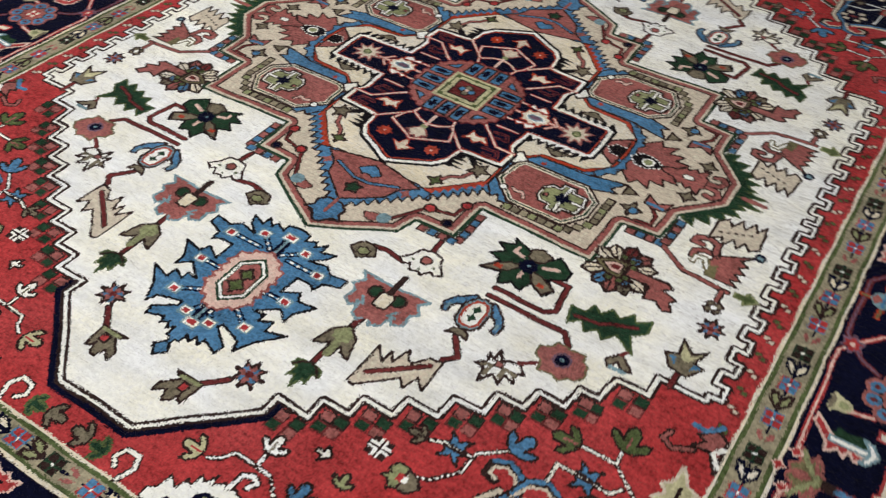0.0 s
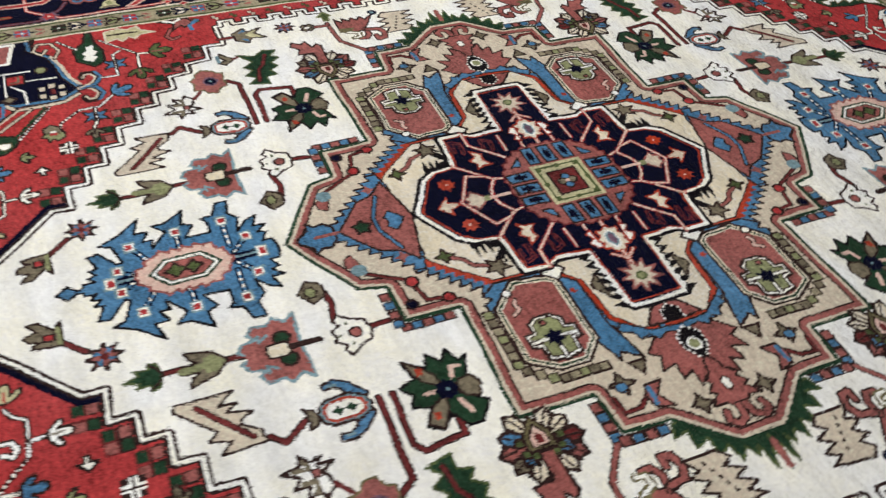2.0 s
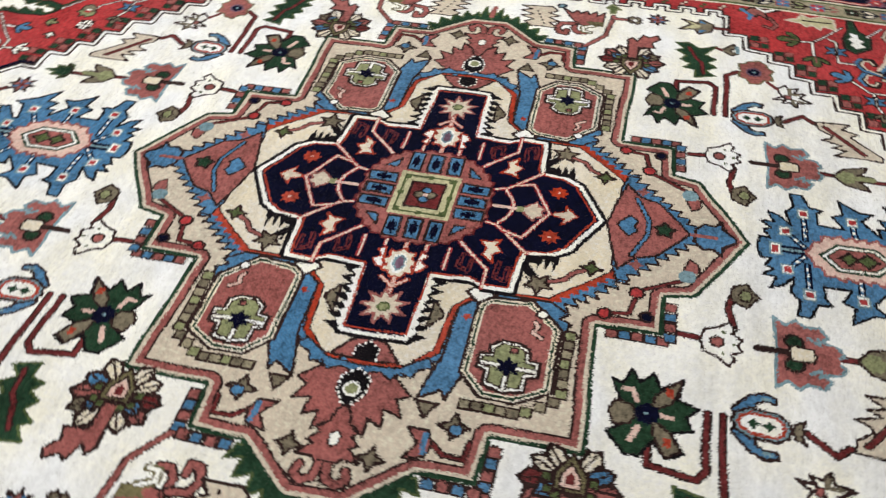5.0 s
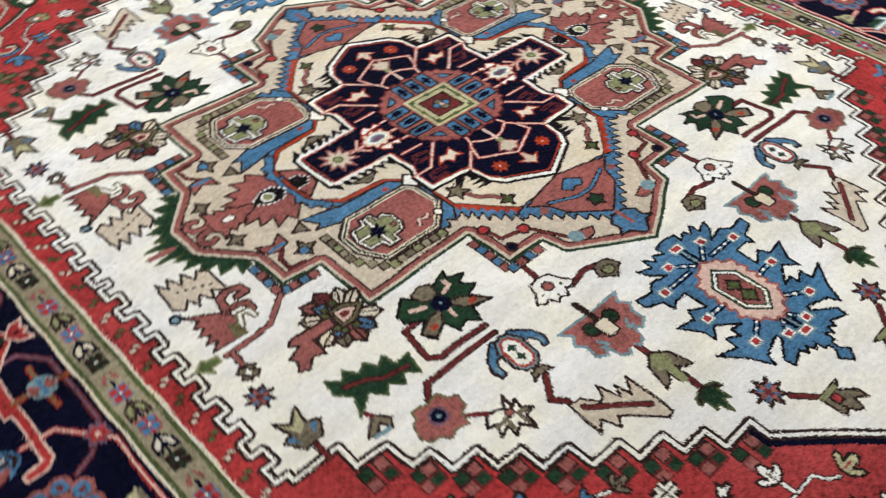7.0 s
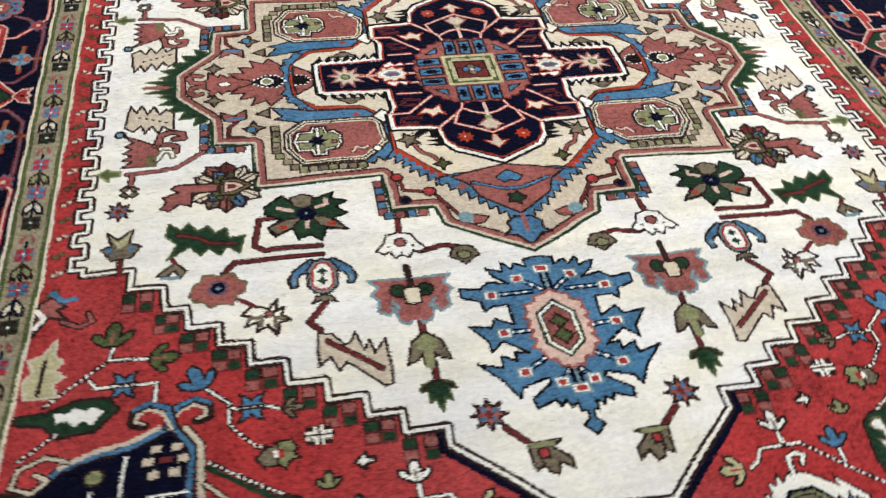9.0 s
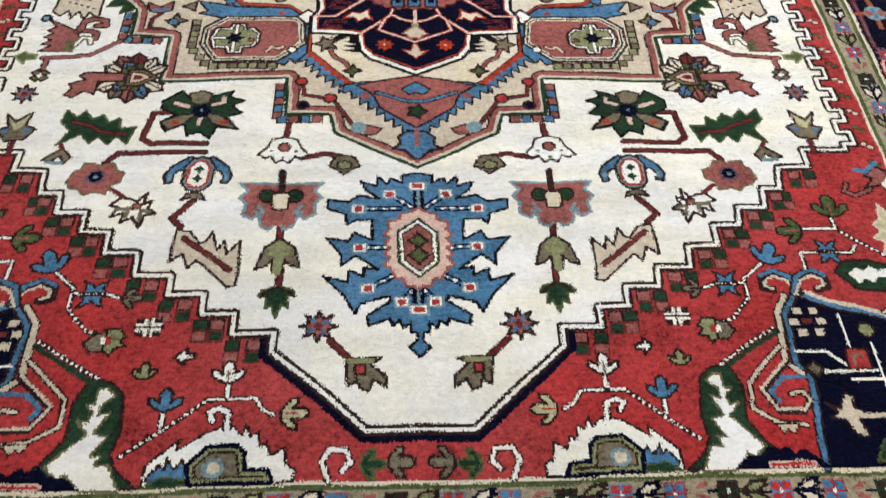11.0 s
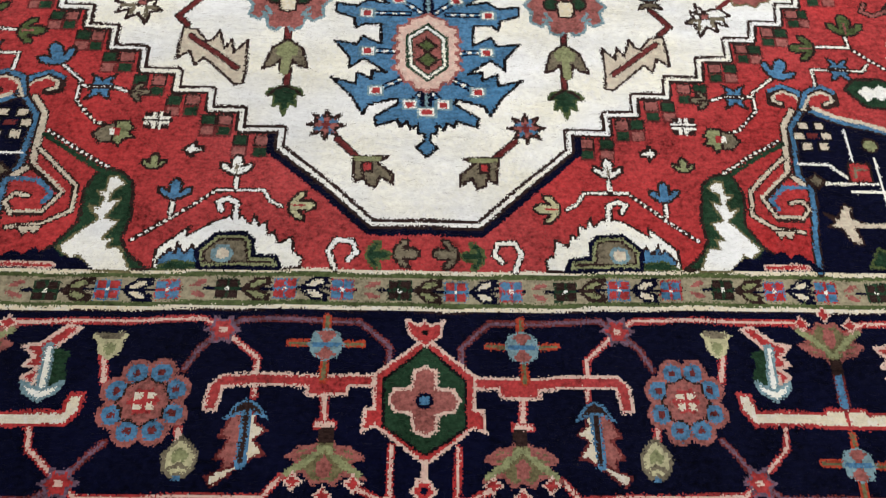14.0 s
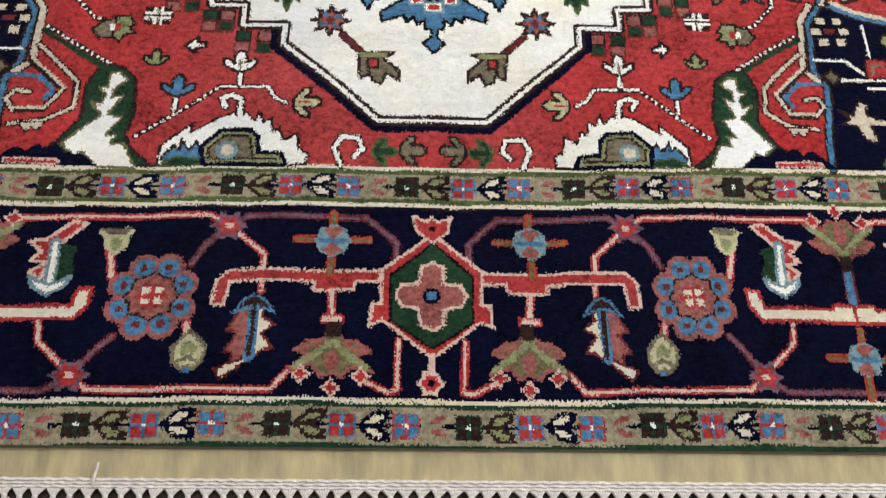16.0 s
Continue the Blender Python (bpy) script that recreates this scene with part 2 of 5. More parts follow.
def dark_rosette(p):
    """Green and taupe petals round a navy heart."""
    p.poly([(-7.4, -2.8), (-4.0, -5.6), (-2.5, -3.6), (-0.6, -5.6), (1.0, -3.6), (5.8, -5.4), (5.0, -3.8), (8.0, -2.6), (5.6, -1.2), (7.8, 0.8), (5.0, 1.8), (7.6, 5.2), (3.6, 4.4),
            (2.6, 7.4), (0.6, 5.6), (-1.6, 6.6), (-2.6, 3.6), (-5.8, 5.6), (-7.2, 3.2), (-4.6, 1.0), (-7.6, -0.6)], "green", "black", 0.5)
    p.poly([(-0.8, 0.6), (-3.4, 1.0), (-7.0, 3.0), (-5.4, 5.2), (-2.6, 3.4)], "taupe", "brown", 0.45)
    p.poly([(0.8, 0.6), (3.4, 1.0), (7.4, 4.8), (4.6, 4.4), (2.4, 3.2)], "taupe", "brown", 0.45)
    p.poly([(-2.2, -2.6), (-2.6, -4.8), (0, -5.6), (1.8, -4.6), (1.4, -2.4), (0, -1.4)], "taupe", "brown", 0.45)
    p.line([(-5.0, -2.2), (-2.6, -1.2)], "peach", 0.9)
    p.line([(2.2, -1.6), (4.2, -2.2), (4.0, -3.4)], "peach", 0.8)
    p.box(-4.4, 3.2, 0.75, 0.55, "orange")
    p.box(4.6, 3.2, 0.75, 0.55, "orange")
    p.line([(0.1, 1.6), (0.1, 3.6)], "peach", 0.8)
    p.star(0, 0, 2.1, "navy", 8, None, 0.8)
    p.box(0, -0.1, 0.25, 0.25, "teal")


def white_bloom(p):
    p.poly(both([(0, -3.2), (2.2, -2.6), (3.0, -0.6), (4.6, 1.3), (3.2, 2.2), (2.2, 1.6), (1.2, 3.2), (0, 2.6)]), "ivory", "brown", 0.48)
    p.disc(0, -0.6, 1.25, "brown")
    p.disc(0, -0.6, 0.85, "rose")
    for u, v in ((-2.2, 0.4), (2.2, 0.4), (0, 2.0)):
        p.box(u, v, 0.3, 0.3, "moss")


def rose_palmette(p):
    p.poly(both([(0, -3.2), (2.6, -3.4), (7.2, -3.6), (5.6, -1.8), (7.0, -0.1), (5.8, 1.2), (6.2, 3.6), (4.4, 4.6), (3.4, 3.4), (2.8, 6.0), (1.2, 6.8), (0, 4.8)]), "rose", "teal", 0.55)
    p.poly(both([(1.2, 5.9), (2.8, 5.5), (3.0, 3.8), (1.8, 3.6)]), "rose")
    p.line([(3.6, 1.6), (2.6, 3.2), (4.0, 3.0)], "teal", 0.6)
    p.line([(-3.6, 1.6), (-2.6, 3.2), (-4.0, 3.0)], "teal", 0.6)
    for s in (1, -1):
        p.disc(s * 2.3, -0.6, 1.4, "green", "brown", 0.5)
    p.poly(both([(0, -2.0), (1.5, -0.8), (1.3, 2.2), (0, 2.6)]), "cream", "brown", 0.45)
    p.line([(0, -6.2), (0, -1.6)], "brown", 1.3)


def leaf_cluster(p):
    p.poly(both([(0, -3.6), (2.4, -1.6), (3.6, 2.7), (2.0, 2.2), (1.0, 1.0), (0.7, 3.6), (0, 3.9)]), "taupe", "brown", 0.48)
    p.poly(both([(0, -3.2), (1.8, -1.6), (1.6, 0.0), (0, 0.4)]), "sage")
    p.line([(0, 0.6), (0, 3.6)], "sage", 1.3)


def drop_tulip(p):
    p.poly(both([(0, -1.6), (2.4, -1.0), (2.9, 0.2), (1.6, 0.4), (1.8, 2.6), (0.8, 2.0), (0, 4.4)]), "green", "moss", 0.4)
    p.line([(-2.6, 0.4), (-1.6, -0.8), (0, -1.6), (1.6, -0.8), (2.6, 0.4)], "brown", 0.48)


def corner_tulip(p):
    p.poly([(-2.4, -3.4), (-0.4, -1.6), (2.2, -4.2), (1.6, -0.6), (3.6, 0.4), (1.8, 3.2), (-1.4, 3.6), (-3.2, 0.6), (-1.4, 0)], "taupe", "brown", 0.5)
    p.poly([(-2.0, -2.6), (-0.4, -0.9), (1.9, -3.4), (1.1, -0.2), (-0.2, 0.8)], "yellow")
    p.poly([(-2.8, 0.6), (-1.6, 0.4), (-1.2, 2.2)], "blue")
    p.poly([(3.0, 0.4), (1.7, 0.3), (1.3, 2.2)], "blue")


def feather_palmette(p):
    """A striped fan of many small petals on a thick rose stem, opening towards +u."""
    for k, (u, v, col) in enumerate((( -3.5, -5.2, "rose"), (-0.5, -6.0, "maroon"), (2.4, -4.6, "cream"), (-5.2, -2.6, "cream"), (-3.2, 5.0, "taupe"), (-0.6, 6.0, "rose"), (2.0, 5.0, "blue"),
                                     (4.2, -2.6, "cream"), (4.6, 3.2, "cream"), (-5.6, 3.0, "cream"), (-2.2, -3.6, "blue"), (-2.6, 3.0, "blue"))):
        ln = math.hypot(u, v)
        a, b = u / ln, v / ln
        p.poly([(u * 0.25 - b * 0.7, v * 0.25 + a * 0.7), (u - b * 1.5, v + a * 1.5), (u + a * 1.4, v + b * 1.4), (u + b * 1.3, v - a * 1.3), (u * 0.25 + b * 0.7, v * 0.25 - a * 0.7)], col, "brown", 0.6)
        p.line([(u * 0.5, v * 0.5), (u + a * 0.6, v + b * 0.6)], "brown", 0.4)
        p.poly([(u * 0.9 + b * 0.2, v * 0.9 - a * 0.2), (u * 1.1 + b * 1.6, v * 1.1 - a * 1.6), (u * 0.98 + b * 1.9, v * 0.98 - a * 1.9)], "brown")
    p.poly([(-2, -1.2), (-9.5, -1.4), (-10.6, -0.4), (-9.2, 0.8), (-12.2, 2.0), (-11.4, 3.2), (-12.6, 5.2), (-11.0, 6.0), (-9.2, 4.2), (-7.0, 5.0), (-6.8, 1.2), (-2, 1.0)], "rose", "brown", 0.5)
    for u, v in ((-2.4, -1.8), (-1.6, -3.0), (-2.4, 1.9), (-1.6, 3.1), (0.2, -3.4), (0.4, 3.4)):
        p.box(u, v, 0.65, 0.65, "moss", "brown", 0.35)
    p.poly([(-1.6, -2.4), (1.4, -2.2), (4.6, 0.2), (1.4, 2.4), (-1.6, 2.4)], "khaki", "brown", 0.5)
    p.poly([(-0.9, -1.5), (1.0, -1.4), (3.0, 0.1), (1.0, 1.5), (-0.9, 1.5)], "peach", "brown", 0.4)
    p.poly([(-0.4, -0.7), (0.8, -0.6), (1.6, 0.1), (0.8, 0.7), (-0.4, 0.7)], "maroon")


def curled_frond(p):
    """A rose frond with a scrolled head and ragged tail."""
    p.poly([(6.0, -5.2), (3.6, -2.6), (5.2, -1.6), (3.8, -0.6), (5.4, 0.6), (3.8, 1.4), (5.6, 2.8), (3.6, 3.2), (5.6, 4.8), (-0.6, 4.8), (-1.8, 1.2), (-0.6, -1.4)], "rose", "brown", 0.45)
    p.line([(-0.8, -1.2), (-3.2, -1.6), (-4.8, -0.6), (-4.6, 1.0)], "brown", 1.7)
    p.line([(-0.8, -1.2), (-3.2, -1.6), (-4.8, -0.6), (-4.6, 1.0)], "rose", 0.9)
    p.line([(-1.2, -1.8), (-1.6, -4.4), (-3.6, -5.4), (-5.6, -4.6), (-6.0, -3.2), (-4.4, -3.0)], "brown", 1.8)
    p.line([(-1.2, -1.8), (-1.6, -4.4), (-3.6, -5.4), (-5.6, -4.6), (-6.0, -3.2), (-4.4, -3.0)], "rose", 1.0)
    p.line([(-1.0, 3.0), (-2.2, 0.6), (-3.8, 0.8), (-4.0, 2.4)], "khaki", 1.5)
    p.line([(-1.0, 3.0), (-2.2, 0.6), (-3.8, 0.8), (-4.0, 2.4)], "ivory", 0.6)
    p.poly([(-0.8, 2.0), (0.6, 1.0), (1.2, 5.0), (-1.0, 5.0)], "khaki")
    p.disc(6.4, -5.4, 1.2, "navy")
    p.box(6.4, -5.4, 0.5, 0.5, "teal")


def pale_leaf(p):
    p.poly([(3.8, -4.8), (2.6, -2.2), (1.6, -4.6), (0.4, -1.6), (-0.8, -4.2), (-2.0, -1.2), (-3.2, -3.2), (-4.9, -1.4), (-4.6, 1.2), (-4.9, 4.4), (-2.6, 2.6), (-1.8, 4.9), (-0.4, 2.2), (0.8, 4.6),
            (1.8, 2.0), (3.0, 3.8), (4.8, 2.4), (4.4, -1.2)], "tan", "brown", 0.5)
    p.line([(3.0, -1.0), (-3.4, 1.4)], "tan", 0.5, False, "brown", 0.7)


def scallop_flower(p):
    """The blue-ringed rosette of the border."""
    for k in range(8):
        a = k * math.pi / 4 + math.pi / 8
        p.disc(3.95 * math.cos(a), 4.4 * math.sin(a), 1.95, "rose")
    p.disc(0, 0, 3.4, "rose")
    for k in range(8):
        a = k * math.pi / 4 + math.pi / 8
        p.disc(3.9 * math.cos(a), 4.3 * math.sin(a), 1.35, "blue")
        p.disc(3.9 * math.cos(a), 4.3 * math.sin(a), 0.5, "maroon")
    p.star(0, 0, 3.6, "brown", 8, None, 0.82)
    p.star(0, 0, 3.2, "rose", 8, None, 0.85)
    p.star(0, 0, 2.1, "red", 6, None, 0.7)
    for u in (-0.85, 0.85):
        for v in (-0.8, 0.8):
            p.box(u * 0.9, v * 0.9, 0.48, 0.45, "cream")


def blue_roundel(p):
    p.line([(-4.8, 0), (4.8, 0)], "orange", 1.1)
    p.line([(-4.8, 0), (4.8, 0)], "khaki", 0.5)
    p.line([(0, -4.0), (0, 5.0)], "orange", 1.2)
    p.line([(0, -4.0), (0, 5.0)], "khaki", 0.5)
    p.star(0, 0, 2.5, "teal", 8, None, 0.88)
    p.poly([(-1.4, -1.6), (0, -2.2), (1.4, -1.6), (0, -0.1)], "rose")
    p.poly([(-1.4, 1.6), (0, 2.2), (1.4, 1.6), (0, 0.1)], "rose")
    p.line([(-1.6, 0), (1.6, 0)], "blue", 0.7)


def hanging_lily(p):
    p.poly(both([(0, -3.6), (1.4, -1.7), (3.2, -1.4), (4.7, -0.2), (3.0, 0.4), (5.1, 2.5), (2.5, 1.7), (1.3, 3.2), (0, 2.7)]), "khaki", "rose", 0.5)
    for s in (1, -1):
        p.line([(s * 0.4, -1.4), (s * 2.4, 0.6), (s * 4.4, 1.9)], "sage", 0.9)
        p.line([(s * 1.4, -1.1), (s * 3.9, -0.3)], "rose", 0.6)
    p.poly(both([(0, -0.6), (1.0, 0.6), (0.8, 2.2), (0, 2.4)]), "rose")
    p.box(0, -3.2, 0.95, 1.1, "brown")
    for u, v in ((-3.7, 3.0), (0, 4.6), (3.7, 3.0)):
        p.star(u, v, 1.35, "peach", 4, None, 0.6)
        p.star(u, v, 0.9, "red", 4, None, 0.6)


def vase_leaf(p):
    """A two-coloured cut leaf, one side rose, the other cream."""
    p.poly([(-0.6, -3.4), (-1.8, -3.2), (-3.4, 0.0), (-2.0, 0.4), (-3.6, 3.2), (-2.2, 3.4), (-2.4, 5.2), (-0.6, 3.8)], "rose", "maroon", 0.35)
    p.poly([(0.6, -3.4), (1.4, -2.8), (1.2, -1.8), (2.8, -0.6), (1.2, 0.6), (2.9, 2.8), (1.4, 3.2), (-3.6, 7.2), (-4.4, 5.8), (-0.4, 4.0)], "cream", "maroon", 0.35)
    p.line([(0, -3.6), (-0.1, 4.0)], "blue", 1.3)
    p.line([(0, -3.6), (-0.1, 3.6)], "brown", 0.7)
    p.poly(both([(0, -5.2), (1.4, -4.4), (2.8, -2.4), (0.8, -3.4)]), "brown", "blue", 0.35)


def bird_leaf(p):
    p.poly([(0.6, -6.4), (-1.0, -6.4), (-3.4, -4.8), (0, -3.4)], "green")
    p.poly([(0.4, -6.2), (-3.0, -5.6), (-2.6, -3.0), (-3.4, -1.0), (-0.8, 1.0)], "green")
    p.poly([(-4.2, -9.8), (-2.2, -10.2), (1.6, -7.0), (4.0, -6.6), (2.0, -4.6), (3.6, -3.2), (1.2, -2.6), (3.2, -1.2), (1.4, 0.6), (0.2, -5.4)], "red", "peach", 0.5)
    p.line([(0.2, -6.2), (0, 1.2)], "teal", 1.5)
    p.line([(0.2, -6.0), (0, 1.2)], "ivory", 0.65)
    p.poly(both([(0, 3.0), (2.4, 1.4), (3.0, -0.4), (1.4, 0.6), (0, 1.2)]), "ivory", "teal", 0.5)


def vee_palmette(p):
    hanging_lily(p.at(0, -1.0, 180))


def cup_bloom(p, low="taupe"):
    p.poly(both([(0, 2.2), (1.4, 1.2), (1.7, -0.6), (2.4, -1.4), (1.3, -1.9), (0, -1.6)]), "yellow")
    p.poly(both([(0, -0.8), (1.4, -1.0), (1.9, -1.8), (0, -1.8)]), low)
    p.poly(both([(0, 1.6), (0.8, 0.8), (0.6, -0.2), (0, -0.2)]), "sage")


def half_leaf(p):
    """A taupe leaf behind a sage tulip with a red spot."""
    p.poly([(0.4, -1.9), (2.4, -1.2), (3.6, 0.2), (2.2, 1.8), (0.2, 1.6)], "taupe", "brown", 0.45)
    p.poly([(0.4, -2.2), (-1.4, -2.4), (-2.4, -0.8), (-1.6, -0.2), (-2.6, 0.8), (-1.0, 1.2), (-0.6, 2.4), (0.6, 1.4)], "sage", "brown", 0.45)
    p.box(0.1, -0.2, 0.45, 0.7, "red")
    p.box(0.9, -0.2, 0.35, 0.6, "ivory")


def drop_bud(p):
    p.poly(both([(0, -2.6), (0.8, -1.9), (2.0, -0.3), (1.8, 1.4), (0.8, 2.6), (0, 2.2)]), "yellow", "taupe", 0.5)
    p.poly(both([(0, -1.4), (1.1, -0.2), (0.7, 0.8), (0, 0.4)]), "sage")
    p.line([(-1.2, 1.6), (0, 1.0), (1.2, 1.6)], "taupe", 0.5)
    p.box(0, 2.8, 0.5, 0.35, "blue")


def red_knot(p):
    p.star(0, 0, 2.2, "red", 6, "violet", 0.6, 0.4)
    p.box(0, 0, 0.45, 0.4, "peach")

# ---- the rug's plan, in cm from its centre ----
GX0, GX1 = 84.6, 92.4      # inner guard stripe on the long sides
GY0, GY1 = 115.9, 122.5    # and on the ends
OX, OY = 118.0, 149.3      # where the outer guard stripe begins
QUARTERS = [(1, 1), (-1, 1), (1, -1), (-1, -1)]


def quarter(sx, sy):
    return Pen(lambda u, v: (sx * u, sy * v))


whole = Pen(lambda u, v: (u, v))
O_BORDER = owner_of("main_border", 0, "navy wool border ground")
O_GUARD_IN = owner_of("inner_guard_stripe", 0, "olive guard stripe with green and ivory edges")
O_GUARD_OUT = owner_of("outer_guard_stripe", 0, "olive guard stripe with green and ivory edges")
O_SPAN = owner_of("corner_field", 0, "brick red wool corner ground")
O_FIELD = owner_of("ivory_field", 0, "ivory wool field")
O_MED = owner_of("medallion", 0, "beige stepped medallion ground")

# guard stripes and grounds, from the edge inwards
whole.own = O_GUARD_OUT
whole.box(0, 0, HW + 9, HL + 9, "green")
whole.box(0, 0, HW - 0.5, HL - 0.5, "olive")
whole.box(0, 0, OX + 1.15, OY + 1.15, "green")
whole.box(0, 0, OX + 0.55, OY + 0.55, "cream")
whole.own = O_BORDER
whole.box(0, 0, OX, OY, "navy")
whole.own = O_GUARD_IN
whole.box(0, 0, GX1, GY1, "brown")
whole.box(0, 0, GX1 - 0.2, GY1 - 0.2, "cream")
whole.box(0, 0, GX1 - 0.8, GY1 - 0.8, "moss")
whole.box(0, 0, GX1 - 1.5, GY1 - 1.5, "olive")
whole.box(0, 0, GX0 + 1.3, GY0 + 1.3, "moss")
whole.box(0, 0, GX0 + 0.6, GY0 + 0.6, "cream")
whole.own = O_SPAN
whole.box(0, 0, GX0, GY0, "red")

# ivory field with its stepped ends and toothed sides
STAIR = [(70.3, 53.0), (70.3, 57.4), (64.8, 57.4), (64.2, 62.5), (60.9, 62.5), (60.3, 67.0), (55.6, 67.0), (55.2, 71.1), (50.6, 71.1), (50.4, 75.5), (45.2, 75.6), (45.0, 80.0),
         (39.4, 80.0), (39.1, 83.9), (33.6, 83.9), (33.4, 87.7), (28.5, 87.6), (28.5, 91.5), (22.2, 91.4), (22.2, 94.8), (7.8, 108.2)]
TOOTH = [(78.5, 53.0)]
for k in range(9):
    TOOTH += [(78.5, 53.0 - 6.0 * k - 1.4), (80.6, 53.0 - 6.0 * k - 1.4), (80.6, 53.0 - 6.0 * k - 4.4), (78.5, 53.0 - 6.0 * k - 4.4)]
TOOTH = [q for q in TOOTH if q[1] > 0]
EDGE = [(0, 108.2)] + STAIR[::-1] + TOOTH + [(78.5, 0)]
for sx, sy in QUARTERS:
    p = quarter(sx, sy)
    p.own = O_SPAN
    for k in range(1, len(STAIR) - 2, 2):
        (x0, y0), (x1, y1) = STAIR[k], STAIR[k + 1]
        for col in range(2):
            for row in range(2):
                p.box(x0 + (x1 - x0) * (0.25 + 0.5 * col) + 1.2, y0 + 2.0 + 2.15 * row, 1.08, 0.95, ("green", "rose")[(col + row) % 2], "brown" if row == 0 else "maroon", 0.3)
    p.line([(0, 109.3), (8.2, 109.3), (23.3, 95.2), (23.3, 92.4)], "navy", 1.7)
    p.own = O_FIELD
    p.poly([(0, 0)] + EDGE, "ivory")
    p.line(EDGE, "brown", 1.75)
    for k in range(13):
        for du, dv in ((-0.45, -0.35), (0.45, 0.35)):
            p.box(82.7 + du, 2.7 + 4.5 * k + dv, 0.6, 0.5, "tan" if k % 2 else "moss", "maroon", 0.25)

for sx, sy in QUARTERS:
    p = quarter(sx, sy)
    p.own = O_FIELD
    p.line(EDGE, "ivory", 0.62)

# ---- beige medallion ----
BEIGE = [(0, 57.6), (15.2, 48.8), (16.2, 44.0), (24.6, 43.8), (24.9, 33.8), (49.2, 34.8), (49.2, 21.4), (57.0, 20.9), (57.3, 12.6), (64.6, 4.2), (64.6, -2)]
RING = [(0, 36.6), (8.0, 36.2), (12.6, 35.0), (21.2, 25.8), (21.2, 20.0), (22.0, 14.8), (26.0, 11.3), (35.4, 10.3), (39.8, 6.6), (39.8, -2)]
NAVY = [(0, 31.8), (8.6, 27.4), (10.4, 24.8), (10.8, 20.0), (20.2, 19.2), (20.6, 15.0), (19.2, 12.4), (19.6, 5.7), (34.2, 5.2), (34.2, -2)]
for sx, sy in QUARTERS:
    p = quarter(sx, sy)
    p.own = O_MED
    inner = [(0, -2)] + BEIGE
    # small squares in the notches, and green points round the sides
    chequers(p, [(25.8, 35.0), (25.8, 44.8), (17.2, 44.9)], 2.0, ("rose", "blue"))
    chequers(p, [(50.2, 22.3), (58.1, 22.0), (58.3, 13.4)], 2.0, ("rose", "blue"))
    p.poly([(57.6, 12.8), (60.4, 13.8), (59.8, 11.2), (63.2, 11.4), (62.0, 8.8), (65.4, 8.8), (64.0, 6.6), (67.2, 6.2), (65.2, 4.4), (67.6, 3.4), (65.6, 2.6), (70.4, 2.0), (66.8, 0.8), (71.0, 0), (60, 0)], "green", "moss", 0.4)
    p.line([(66.0, 0), (70.4, 0)], "rose", 1.2)
    p.poly(inner, "tan")
    for d, w, col in ((0, 5.4, "brown"), (0, 4.6, "rose"), (0, 2.6, "tan"), (0, 1.4, "green")):
        pp, js, ir, gx, gy = p.window(inner, 0.5)
        dd, ss = dist_to([p.put(*q) for q in BEIGE], gx, gy, False)
        p.tie(js, ir, inside_of(pp, gx, gy) & (dd < w / 2), col)
    # blue toothed ring with an orange line inside it
    p.line(RING, "brown", 3.6)
    p.line(RING, "blue", 2.8)
    p.poly([(0, -2)] + RING, "cream")
    p.line(RING, "brown", 1.3)
    p.line(RING, "orange", 0.8)
    p.poly([(21.4, 25.8)] + saw((22.6, 26.6), (13.0, 36.8), 7, -1.9) + [(12.4, 35.2)], "blue", "brown", 0.4)
    p.poly([(20.9, 25.6)] + saw((21.4, 26.1), (12.8, 35.2), 7, -1.1) + [(12.2, 34.8)], "orange")
